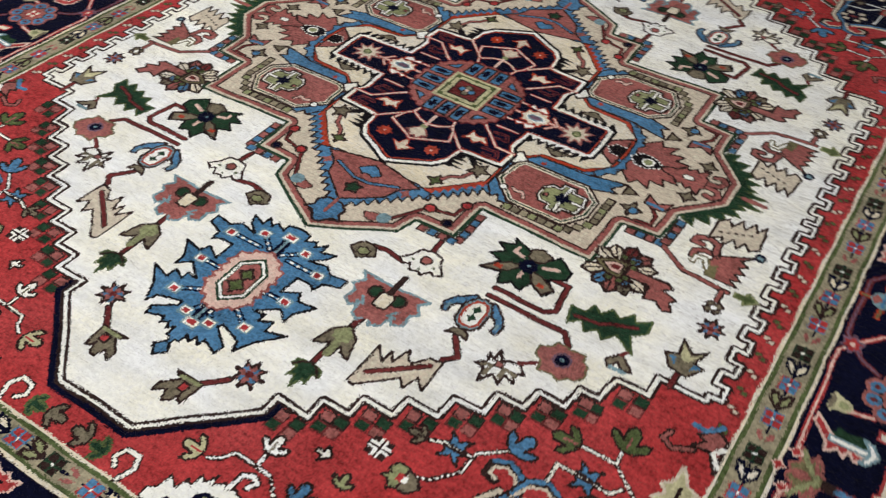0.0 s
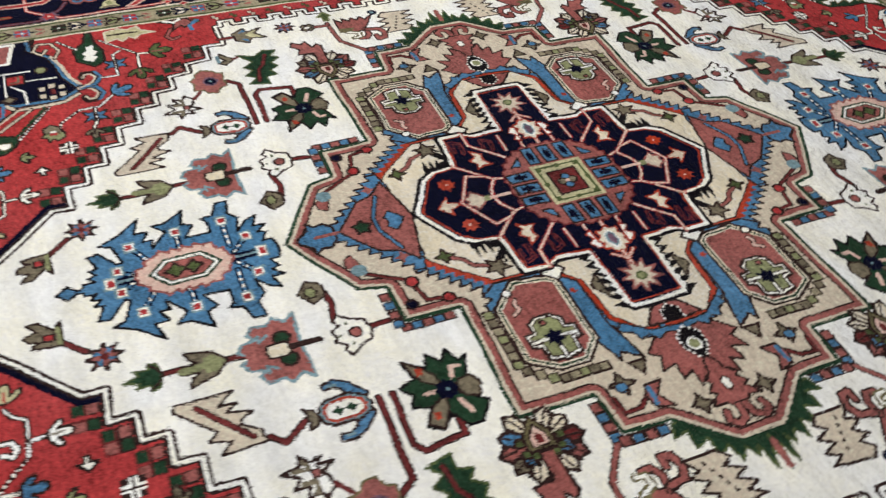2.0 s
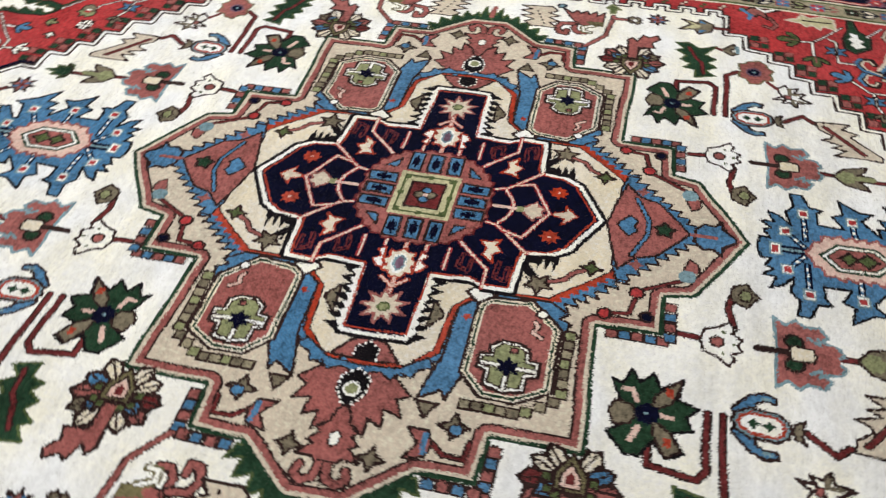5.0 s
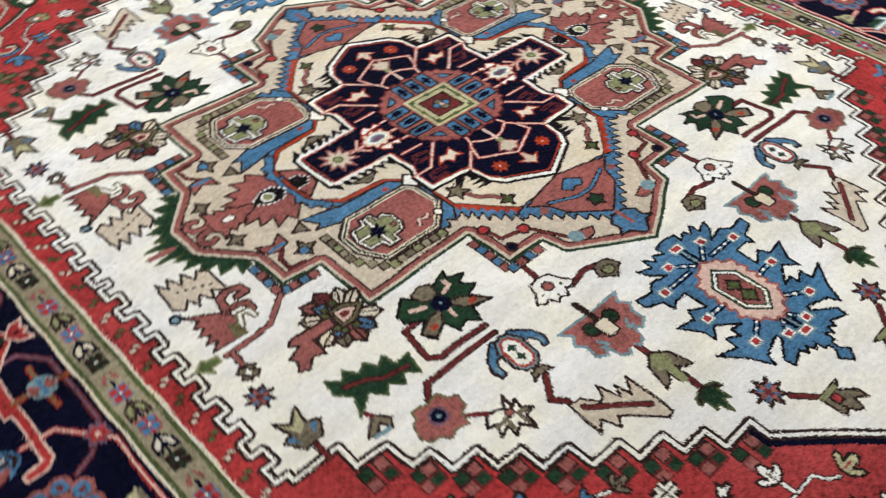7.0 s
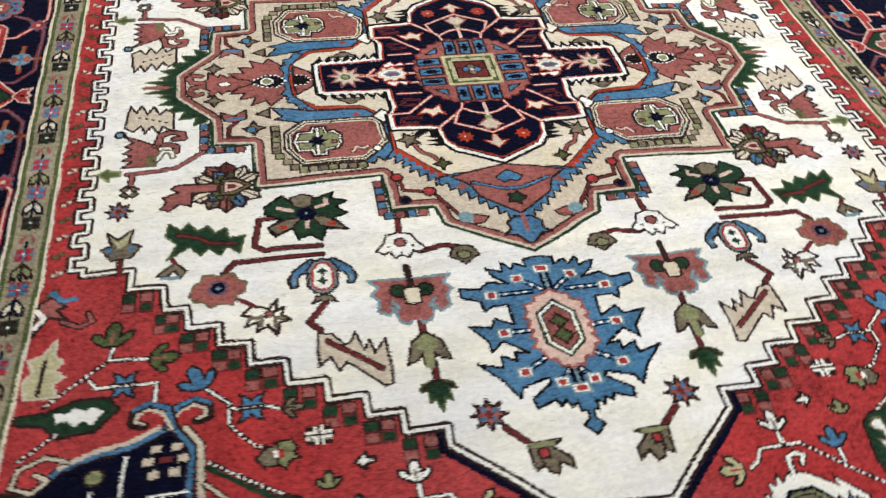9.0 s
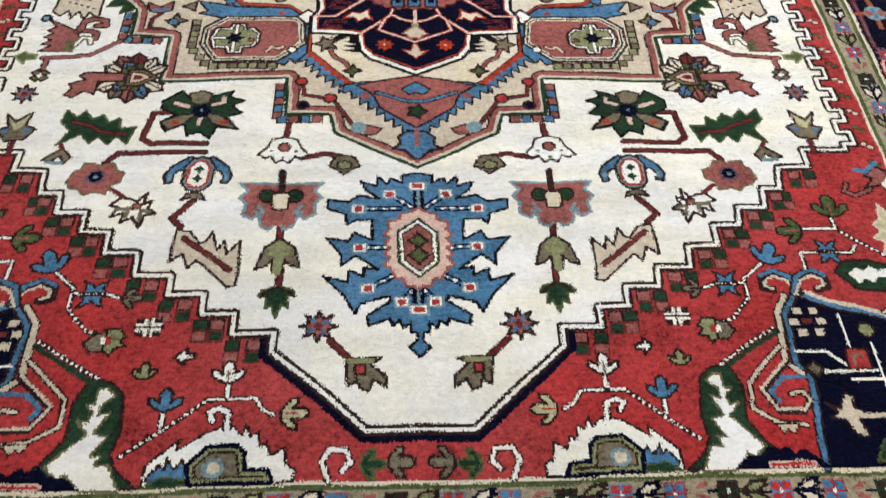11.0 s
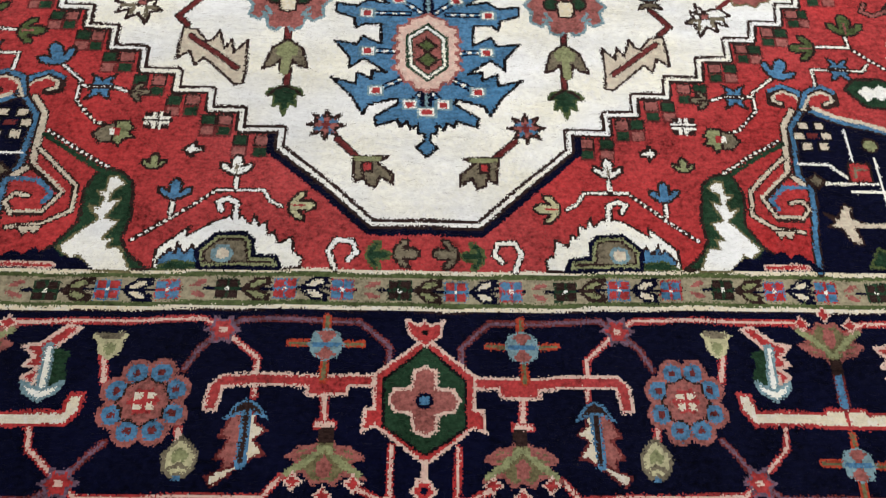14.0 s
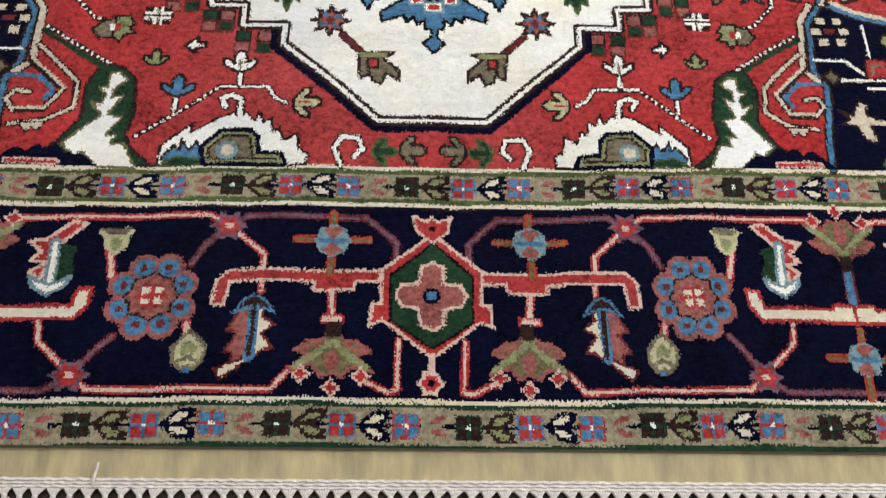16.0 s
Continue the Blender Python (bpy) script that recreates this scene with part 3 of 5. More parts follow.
for sx, sy in QUARTERS:
    p = quarter(sx, sy)
    # corner octagons with their cross flowers
    p.begin("octagon", O_MED, "rose octagon with sage cross flower")
    OCT = [(42.6, 18.4), (42.6, 23.4), (39.4, 28.6), (27.0, 28.4), (21.8, 23.2), (22.4, 16.4), (24.0, 14.8), (38.4, 14.6)]
    p.poly([(22.4, 15.2), (25.6, 11.8), (36.0, 11.4), (44.6, 9.6), (42.4, 12.8), (44.0, 13.6), (38.0, 15.6), (26, 15.8)], "blue", "brown", 0.5)
    p.poly([(21.4, 16.4), (24.2, 20.4), (24.2, 24.4), (29.0, 28.6), (25.6, 29.6), (24.6, 27.8), (23.6, 29.2), (21.4, 26.0)], "blue", "brown", 0.5)
    p.poly(OCT, "rose", "brown", 0.6)
    p.inset(OCT, [(0.0, 0.3, "brown"), (0.3, 0.62, "cream"), (0.62, 1.0, "green"), (1.0, 1.3, "cream")])
    p.poly([(23.6, 17.0), (31.0, 16.2), (31.0, 26.4), (24.6, 23.4)], "rose")
    p.star(27.4, 13.6, 0.9, "orange", 5)
    f = p.at(35.6, 21.4)
    f.poly([(-4.6, -1.4), (-3.2, -3.2), (-1.6, -3.0), (-1.4, -4.6), (1.4, -4.6), (1.8, -3.2), (4.6, -3.0), (5.4, 0), (4.6, 3.0), (1.8, 3.2), (1.4, 4.8), (-1.4, 4.8), (-1.6, 3.2), (-3.6, 3.0), (-4.6, 1.4)], "ivory", "brown", 0.6)
    f.poly([(-4.0, -1.2), (-2.8, -2.4), (-1.0, -2.4), (-0.8, -4.0), (0.8, -4.0), (1.2, -2.6), (3.9, -2.4), (4.5, 0), (3.9, 2.4), (1.2, 2.6), (0.8, 4.2), (-0.8, 4.2), (-1.0, 2.6), (-3.0, 2.4), (-4.0, 1.2)], "sage", "brown", 0.3)
    for end in ((4.4, 0), (0.4, 4.2), (0.4, -4.0)):
        f.line([(0.4, 0), end], "brown", 1.0)
        f.line([(0.4, 0), end], "ivory", 0.5)
    f.star(0.4, 0, 2.1, "navy", 6, None, 0.55)
    f.box(-3.0, 0.6, 0.5, 0.5, "rose", "brown", 0.35)
    p.line([(29.4, 25.6), (28.4, 24.2), (27.2, 24.8), (26.2, 24.2)], "brown", 1.0)
    p.line([(29.4, 25.6), (28.4, 24.2), (27.2, 24.8), (26.2, 24.2)], "peach", 0.5)
    p.disc(24.4, 25.0, 0.9, "ivory", "brown", 0.4)
    p.begin("square_band", O_MED)
    chequers(p, [(44.2, 15.8), (44.2, 24.6), (40.4, 29.9), (27.0, 29.9)], 1.95, ("olive", "taupe", "sage"))
    p.begin("corner_diamond", O_MED, "ivory diamond")
    p.poly([(22.0, 11.8), (24.6, 14.6), (22.0, 17.4), (19.4, 14.6)], "brown")
    p.poly([(22.0, 12.6), (23.8, 14.6), (22.0, 16.6), (20.2, 14.6)], "ivory")
    # vine sprigs between ring and star
    p.begin("vine_sprig", O_MED, "brown vine sprig")
    p.vine([(12.4, 31.2), (14.0, 28.6), (16.0, 27.4), (17.2, 24.6)], "rose", "brown", 0.6)
    p.star(12.2, 31.4, 1.9, "moss", 4, "brown", 0.45)
    p.star(17.8, 23.4, 2.6, "taupe", 5, "brown", 0.45)
    p.begin("small_sprig", O_MED, "taupe sprig")
    p.poly([(25.0, 8.0), (31.2, 7.6), (28.4, 9.8), (27.4, 9.8)], "taupe", "brown", 0.45)
    # sprigs on the beige ground towards the ends
    p.begin("berry_vine", O_MED, "red berry vine")
    p.vine([(21.8, 34.5), (21.2, 38.4), (15.7, 39.6), (12.8, 44.3), (11.3, 47.0), (9.2, 47.6)], "maroon", "brown", 0.5)
    p.disc(21.8, 34.6, 1.1, "red", "brown")
    p.disc(16.3, 39.2, 1.2, "red", "brown")
    p.disc(21.3, 41.2, 1.1, "navy", "brown")
    p.poly([(6.4, 47.4), (8.4, 46.6), (10.0, 46.2), (9.6, 49.0), (7.4, 48.8)], "rose", "brown", 0.35)
    p.disc(10.6, 47.0, 1.5, "teal")
    # sprigs on the beige ground towards the sides
    p.begin("side_sprig", O_MED, "small leaf sprig")
    p.vine([(50.6, 18.6), (53.6, 18.4), (53.4, 15.4), (51.8, 13.6)], "maroon", "brown", 0.5)
    g = p.at(48.4, 15.9)
    g.star(0, 0, 2.4, "taupe", 4, "brown", 0.45)
    g.disc(0.6, 0.4, 1.0, "blue", "brown", 0.35)
    g = p.at(52.2, 11.4, 10)
    g.poly([(-2.8, -1.4), (0, 0.2), (2.6, -1.8), (2.2, 1.4), (0, 2.2), (-2.2, 1.6)], "rose", "brown", 0.45)
    g.line([(-1.6, 1.2), (1.6, 1.0)], "blue", 0.8)
    p.at(45.9, 11.2).star(0, 0, 1.9, "taupe", 3, "brown", 0.45)
    p.at(56.2, 6.0).star(0, 0, 2.1, "taupe", 4, "brown", 0.45)
for sy in (1, -1):
    # rose shields at the ends, with blue wings and a blue bell below
    p = Pen(lambda u, v: (u, sy * v))
    p.begin("end_shield", O_MED, "rose shield with blue serrated wings")
    p.poly(both(saw((14.0, 35.6), (1.0, 48.0), 8, -1.5) + [(0, 48.4)]) + [(-10, 34.6), (10, 34.6)], "blue", "brown", 0.4)
    p.poly(both([(0, 32.8), (11.4, 35.6), (8.2, 38.4), (6.9, 41.9), (0, 47.2)]), "rose", "brown", 0.5)
    p.line([(-7.6, 37.8), (-2.0, 40.0), (2.0, 40.0), (7.6, 37.8)], "brown", 1.1)
    p.line([(-7.6, 37.8), (-2.0, 40.0), (2.0, 40.0), (7.6, 37.8)], "blue", 0.5)
    p.star(0, 42.8, 2.0, "green", 5, "brown", 0.6)
    p.poly(both([(0, 34.6), (1.0, 35.2), (2.8, 36.8), (1.4, 38.2), (0, 37.6)]), "blue", "brown", 0.4)
    p.star(9.8, 38.6, 1.4, "rose", 4)
    p.star(-9.8, 38.6, 1.4, "rose", 4)
    p.begin("blue_bell", O_MED, "blue bell flower")
    p.poly(both([(0, 48.2), (1.6, 48.0), (3.4, 49.6), (3.0, 51.2), (4.4, 52.6), (2.4, 52.8), (0.8, 54.8), (0, 55.2)]), "blue", "brown", 0.6)
    p.line([(0, 47.6), (0, 51.6)], "rose", 0.8)
for sx in (1, -1):
    # rose fans at the sides, with a leaf-shaped eye
    p = Pen(lambda u, v: (sx * v, u))
    p.begin("side_fan", O_MED, "rose serrated fan")
    p.poly(both([(0, 34.6), (2.6, 35.6), (5.4, 39.2), (0, 39.4)]), "rose", "brown", 0.5)
    p.poly(both([(0, 35.6), (1.8, 37.0), (1.8, 39.2), (0, 39.4)]), "black")
    p.line([(-1.8, 39.2), (-1.8, 37.0), (0, 35.6), (1.8, 37.0), (1.8, 39.2)], "ivory", 0.4, False, "black", 0.5)
    p.poly(both([(0, 40.8), (5.0, 41.0), (8.8, 44.6), (6.8, 45.6), (8.2, 48.6), (5.4, 47.8), (5.8, 51.0), (3.6, 49.8), (3.8, 53.0), (2.0, 51.4), (1.6, 54.0), (0, 55.0)]), "rose", "brown", 0.45)
    p.poly(both([(0, 40.4), (5.6, 40.0), (9.6, 36.8), (10.8, 38.6), (8.6, 39.6), (8.0, 41.4), (6.2, 40.8), (5.0, 42.4), (3.2, 41.2), (0, 42.0)]), "blue", "brown", 0.4)
    p.poly(both([(0, 41.0), (2.3, 42.8), (2.2, 45.4), (0, 49.0)]), "black")
    p.line(both([(0, 41.0), (2.3, 42.8), (2.2, 45.4), (0, 49.0)]), "ivory", 0.42, True, "black", 0.5)
    p.disc(0, 45.0, 1.2, "sage", "ivory", 0.4)
    p.begin("fan_finial", O_MED, "rose cross flower")
    p.poly(both([(0, 48.0), (1.0, 49.0), (1.5, 51.2), (3.1, 52.6), (2.4, 53.3), (3.8, 54.8), (2.7, 55.2), (4.7, 57.3), (2.2, 57.3), (1.2, 58.4), (0, 58.4)]), "rose", "brown", 0.45)
    p.poly(both([(0, 52.6), (0.8, 53.2), (0.8, 54.8), (0, 55.4)]), "ivory", "brown", 0.3)
    for s in (1, -1):
        curl = [(s * 0.6, 58.4), (s * 0.9, 60.6), (s * 2.4, 61.4), (s * 3.7, 60.3), (s * 3.3, 58.9)]
        p.line(curl, "brown", 1.7)
        p.line(curl, "rose", 1.0)

# ---- navy star of the centre ----
O_STAR = owner_of("navy_star", 0, "navy star with ivory and dark serrated rim")
for sx, sy in QUARTERS:
    p = quarter(sx, sy)
    p.own = O_STAR
    p.poly([(18.8, 5.0)] + saw((34.6, 6.2), (20.2, 6.8), 7, -2.2) + [(18.8, 9)], "black")
    p.poly([(8.0, 27.4)] + saw((10.2, 21.4), (19.6, 20.6), 3, 2.2)[:-1] + [(12, 19)], "black")
    p.poly(saw((11.4, 22.2), (12.0, 26.0), 3, -3.0) + [(9.8, 26)], "black")
    p.line(NAVY, "black", 2.3)
for sx, sy in QUARTERS:
    p = quarter(sx, sy)
    p.own = O_STAR
    p.poly([(0, -2)] + NAVY, "navy")
    p.line(NAVY, "ivory", 0.78)
    p.poly(saw((33.6, 5.7), (20.6, 6.2), 7, -0.9) + [(20.6, 5.2), (33.6, 5.0)], "ivory")
    p.line([(a * 0.972, b * 0.968) for a, b in NAVY], "orange", 0.36)
for sx, sy in QUARTERS:
    p = quarter(sx, sy)
    p.begin("star_vine", O_STAR, "pink vine")
    for run in ([(4.6, 12.2), (5.2, 14.2), (11.0, 20.2)], [(4.7, 14.1), (2.2, 15.8), (0, 16.4)], [(6.2, 15.4), (7.3, 18.8), (0, 22.8)],
                [(9.8, 8.2), (12.4, 10.6), (16.4, 14.5), (20.8, 14.4)], [(12.6, 7.6), (17.6, 7.4)], [(12.6, 3.6), (14.2, 3.6)]):
        p.line(run, "red", 0.82)
        p.line(run, "cream", 0.42, False, "peach", 0.5)
    p.begin("star_blossom", O_STAR, "red star blossom")
    p.star(6.1, 23.6, 2.0, "orange", 8, None, 0.62)
    p.box(6.1, 23.6, 0.25, 0.25, "peach")
    p.begin("curl_blossom", O_STAR, "cream curl")
    p.poly([(9.6, 12.2), (11.2, 13.6), (13.0, 13.2), (14.6, 15.2), (12.6, 14.8), (11.6, 16.2), (10.2, 15.0), (8.6, 15.6), (9.6, 14.0)], "cream", "orange", 0.35)
    p.line([(13.6, 10.2), (16.4, 9.6), (17.4, 11.4), (15.0, 11.8)], "maroon", 0.9)
    p.line([(13.6, 10.2), (16.4, 9.6), (17.4, 11.4), (15.0, 11.8)], "navy", 0.3)
    p.line([(14.2, 16.4), (17.6, 16.0), (18.4, 17.8), (15.2, 18.0)], "maroon", 0.9)
    p.line([(14.2, 16.4), (17.6, 16.0), (18.4, 17.8), (15.2, 18.0)], "navy", 0.3)
    p.poly([(14.6, 3.2), (15.4, 4.4), (16.8, 3.4), (17.8, 4.6), (19.4, 3.6), (19.4, 2.6)], "ivory", "orange", 0.3)
for sx in (1, -1):
    p = Pen(lambda u, v: (sx * v, u))
    p.begin("arm_flower", O_STAR, "pale ringed arm flower")
    p.line([(0, 12.8), (0, 26.0)], "orange", 1.0)
    p.line([(0, 12.8), (0, 26.0)], "peach", 0.5)
    p.poly(both([(0, 14.4), (1.0, 15.4), (2.3, 15.2), (1.9, 16.6), (2.9, 17.6), (2.1, 18.6), (2.7, 20.0), (1.5, 20.2), (0.8, 21.6), (0, 21.2)]), "cream", "orange", 0.35)
    p.poly(both([(0, 15.4), (1.2, 16.4), (1.4, 18.6), (0.8, 20.2), (0, 20.6)]), "ivory")
    p.poly(both([(0, 16.2), (0.8, 16.9), (0.9, 18.6), (0, 19.8)]), "violet", "teal", 0.35)
    p.line([(-2.2, 21.6), (0, 23.6), (2.2, 21.6)], "orange", 0.8)
    p.line([(-2.2, 21.6), (0, 23.6), (2.2, 21.6)], "peach", 0.48)
    p.begin("arm_star", O_STAR, "tan arm star")
    p.star(0, 28.0, 4.0, "tan", 9, "rose", 0.52, 0.4)
    p.disc(0, 28.2, 1.1, "moss")
    p.disc(0, 28.2, 0.7, "sage")
for sy in (1, -1):
    p = Pen(lambda u, v: (u, sy * v))
    p.begin("star_tulip", O_STAR, "tan tulip")
    p.line([(0, 12.0), (0, 19.0)], "peach", 0.7)
    p.poly(both([(0, 17.6), (0.8, 18.2), (2.6, 20.2), (1.6, 20.6), (1.0, 22.0), (0, 21.4)]), "tan", "rose", 0.4)
    p.box(0, 17.6, 0.7, 0.6, "sage")
    p.begin("star_tulip", O_STAR, "tan tulip")
    p.poly(both([(0, 27.6), (0.9, 26.8), (2.6, 25.2), (1.0, 25.4), (0.3, 23.4)]), "tan", "orange", 0.3)

# centre: rose ring with blue bars, yellow square, red heart
O_HEART = owner_of("centre_ring", 0, "rose centre ring")
whole.own = O_HEART
whole.poly([(u * (1.02 if k % 2 else 0.965), v * (1.02 if k % 2 else 0.965)) for k, (u, v) in enumerate(
    (12.9 * math.copysign(abs(math.cos(a * math.pi / 30)) ** 0.86, math.cos(a * math.pi / 30)), 12.2 * math.copysign(abs(math.sin(a * math.pi / 30)) ** 0.86, math.sin(a * math.pi / 30))) for a in range(60))], "rose", "maroon", 0.4)
for a in range(3):
    for s in (1, -1):
        for (u, v, w, h) in ((-3.5 + 3.5 * a, s * 8.7, 1.25, 2.6), (s * 9.2, -3.7 + 3.7 * a, 2.6, 1.25)):
            b = Pen(lambda x, y: (x, y)).begin("blue_bar", O_HEART, "blue bar")
            b.box(u, v, w, h, "blue", "brown", 0.48)
            b.box(u, v, w * 0.42, h * 0.55, "navy")
            b.box(u, v, w * 0.7, h * 0.2, "navy")
for sx, sy in QUARTERS:
    quarter(sx, sy).at(8.0, 7.8).begin("blue_bar", O_HEART, "small blue bar").poly([(-1.3, 1.3), (-1.3, -1.0), (1.5, -1.3)], "blue", "brown", 0.4)
sq = Pen(lambda u, v: (u, v)).begin("yellow_square", O_HEART, "yellow square frame")
sq.box(0, 0, 6.3, 5.9, "rose")
sq.box(0, 0, 6.0, 5.6, "yellow")
sq.line([(-5.0, -4.6), (5.0, -4.6), (5.0, 4.6), (-5.0, 4.6)], "moss", 0.5, True)
for u, v in ((-5, 0), (5, 0), (0, 4.6), (0, -4.6), (-4.4, -4.1), (4.4, 4.1), (-4.4, 4.1), (4.4, -4.1)):
    sq.box(u, v, 0.5, 0.5, "moss")
sq.box(0, 0, 3.5, 3.1, "maroon", "brown", 0.5)
hf = Pen(lambda u, v: (u, v)).begin("heart_flower", O_HEART, "blue cross flower on dark red")
for du, dv, c in ((1, 0, "blue"), (-1, 0, "blue"), (0, 1, "taupe"), (0, -1, "taupe")):
    hf.disc(du * 1.25, dv * 1.15, 0.95, c, "brown", 0.4)
hf.box(0, 0, 0.4, 0.4, "peach")

# ---- blue pendants ----
PEND = [(0, 58.6), (2.6, 59.0), (2.6, 60.8), (4.6, 59.6), (5.2, 61.0), (6.8, 59.2), (7.0, 61.4), (9.8, 60.4), (9.0, 62.4), (6.6, 64.3), (10.2, 63.6), (12.0, 65.2), (15.5, 64.6), (15.4, 66.7), (12.1, 67.9),
        (11.8, 70.1), (10.6, 69.1), (7.6, 69.0), (7.6, 73.5), (10.6, 71.7), (11.6, 73.6), (15.3, 72.9), (12.8, 76.3), (12.6, 78.6), (10.4, 76.6), (6.6, 79.6)]
PEND2 = [(8.9, 79.2), (8.8, 81.0), (11.2, 79.6), (11.3, 82.0), (15.3, 80.7), (11.9, 84.5), (10.1, 88.3), (9.3, 86.3), (4.7, 84.9), (4.4, 85.8), (8.2, 88.6), (7.9, 90.5), (4.6, 89.2), (4.3, 90.5), (3.1, 89.5),
         (2.6, 90.9), (1.5, 89.8), (1.4, 91.7), (0.5, 91.8), (0.4, 93.0), (1.6, 94.4), (0, 96.2)]
for sy in (1, -1):
    p = Pen(lambda u, v: (u, sy * v))
    p.begin("pendant", 0, "bright blue serrated pendant")
    O_P = p.own
    p.poly(both(PEND + PEND2), "blue", "black", 0.52)
    for s in (1, -1):
        for (a, b), (c, d) in (((10.2, 66.6), (3.2, 66.6)), ((4.9, 63.3), (1.2, 66.4)), ((9.8, 75.0), (4.4, 75.2)), ((8.1, 83.4), (3.6, 80.6)), ((2.7, 86.0), (0.9, 83.6))):
            p.line([(s * a, b), (s * c, d)], "navy", 1.2)
            p.line([(s * a, b), (s * c, d)], "blue", 0.4, False, "ivory", 0.8)
            q = p.at(s * a, b).begin("pendant_eye", O_P, "red and ivory square eye")
            q.box(0, 0, 1.15, 0.95, "ivory", "teal", 0.35)
            q.box(0, 0, 0.65, 0.55, "red")
    p.own = O_P
    for a, b in (((0, 61.8), (0, 67.0)), ((0, 82.4), (0, 87.0))):
        p.line([a, b], "navy", 2.0)
        p.line([a, b], "teal", 0.5)
    for v in (61.6, 87.4):
        q = p.at(0, v).begin("pendant_eye", O_P, "red and ivory square eye")
        q.box(0, 0, 1.5, 0.95, "ivory", "teal", 0.35)
        q.box(0, 0, 0.95, 0.55, "red")
    p.begin("pendant_heart", O_P, "rose hexagon heart with sage leaf")
    rim = [(0.0, 66.6)] + saw((1.2, 67.4), (5.0, 70.6), 2, -0.8) + saw((4.7, 71.0), (4.7, 79.2), 4, -1.0) + saw((4.4, 79.8), (0.8, 82.8), 2, -0.8)
    p.poly(both(rim + [(0, 83.4)]), "peach", "rose", 0.5)
    HEX = both([(0, 68.6), (3.5, 71.7), (3.5, 78.2), (0, 81.3)])
    p.poly(HEX, "rose")
    p.inset(HEX, [(0, 0.5, "green"), (0.5, 0.95, "ivory"), (0.95, 1.25, "green")])
    p.star(0, 73.6, 1.7, "moss", 4, "brown", 0.6)
    p.star(0, 76.6, 1.9, "moss", 4, "brown", 0.6)

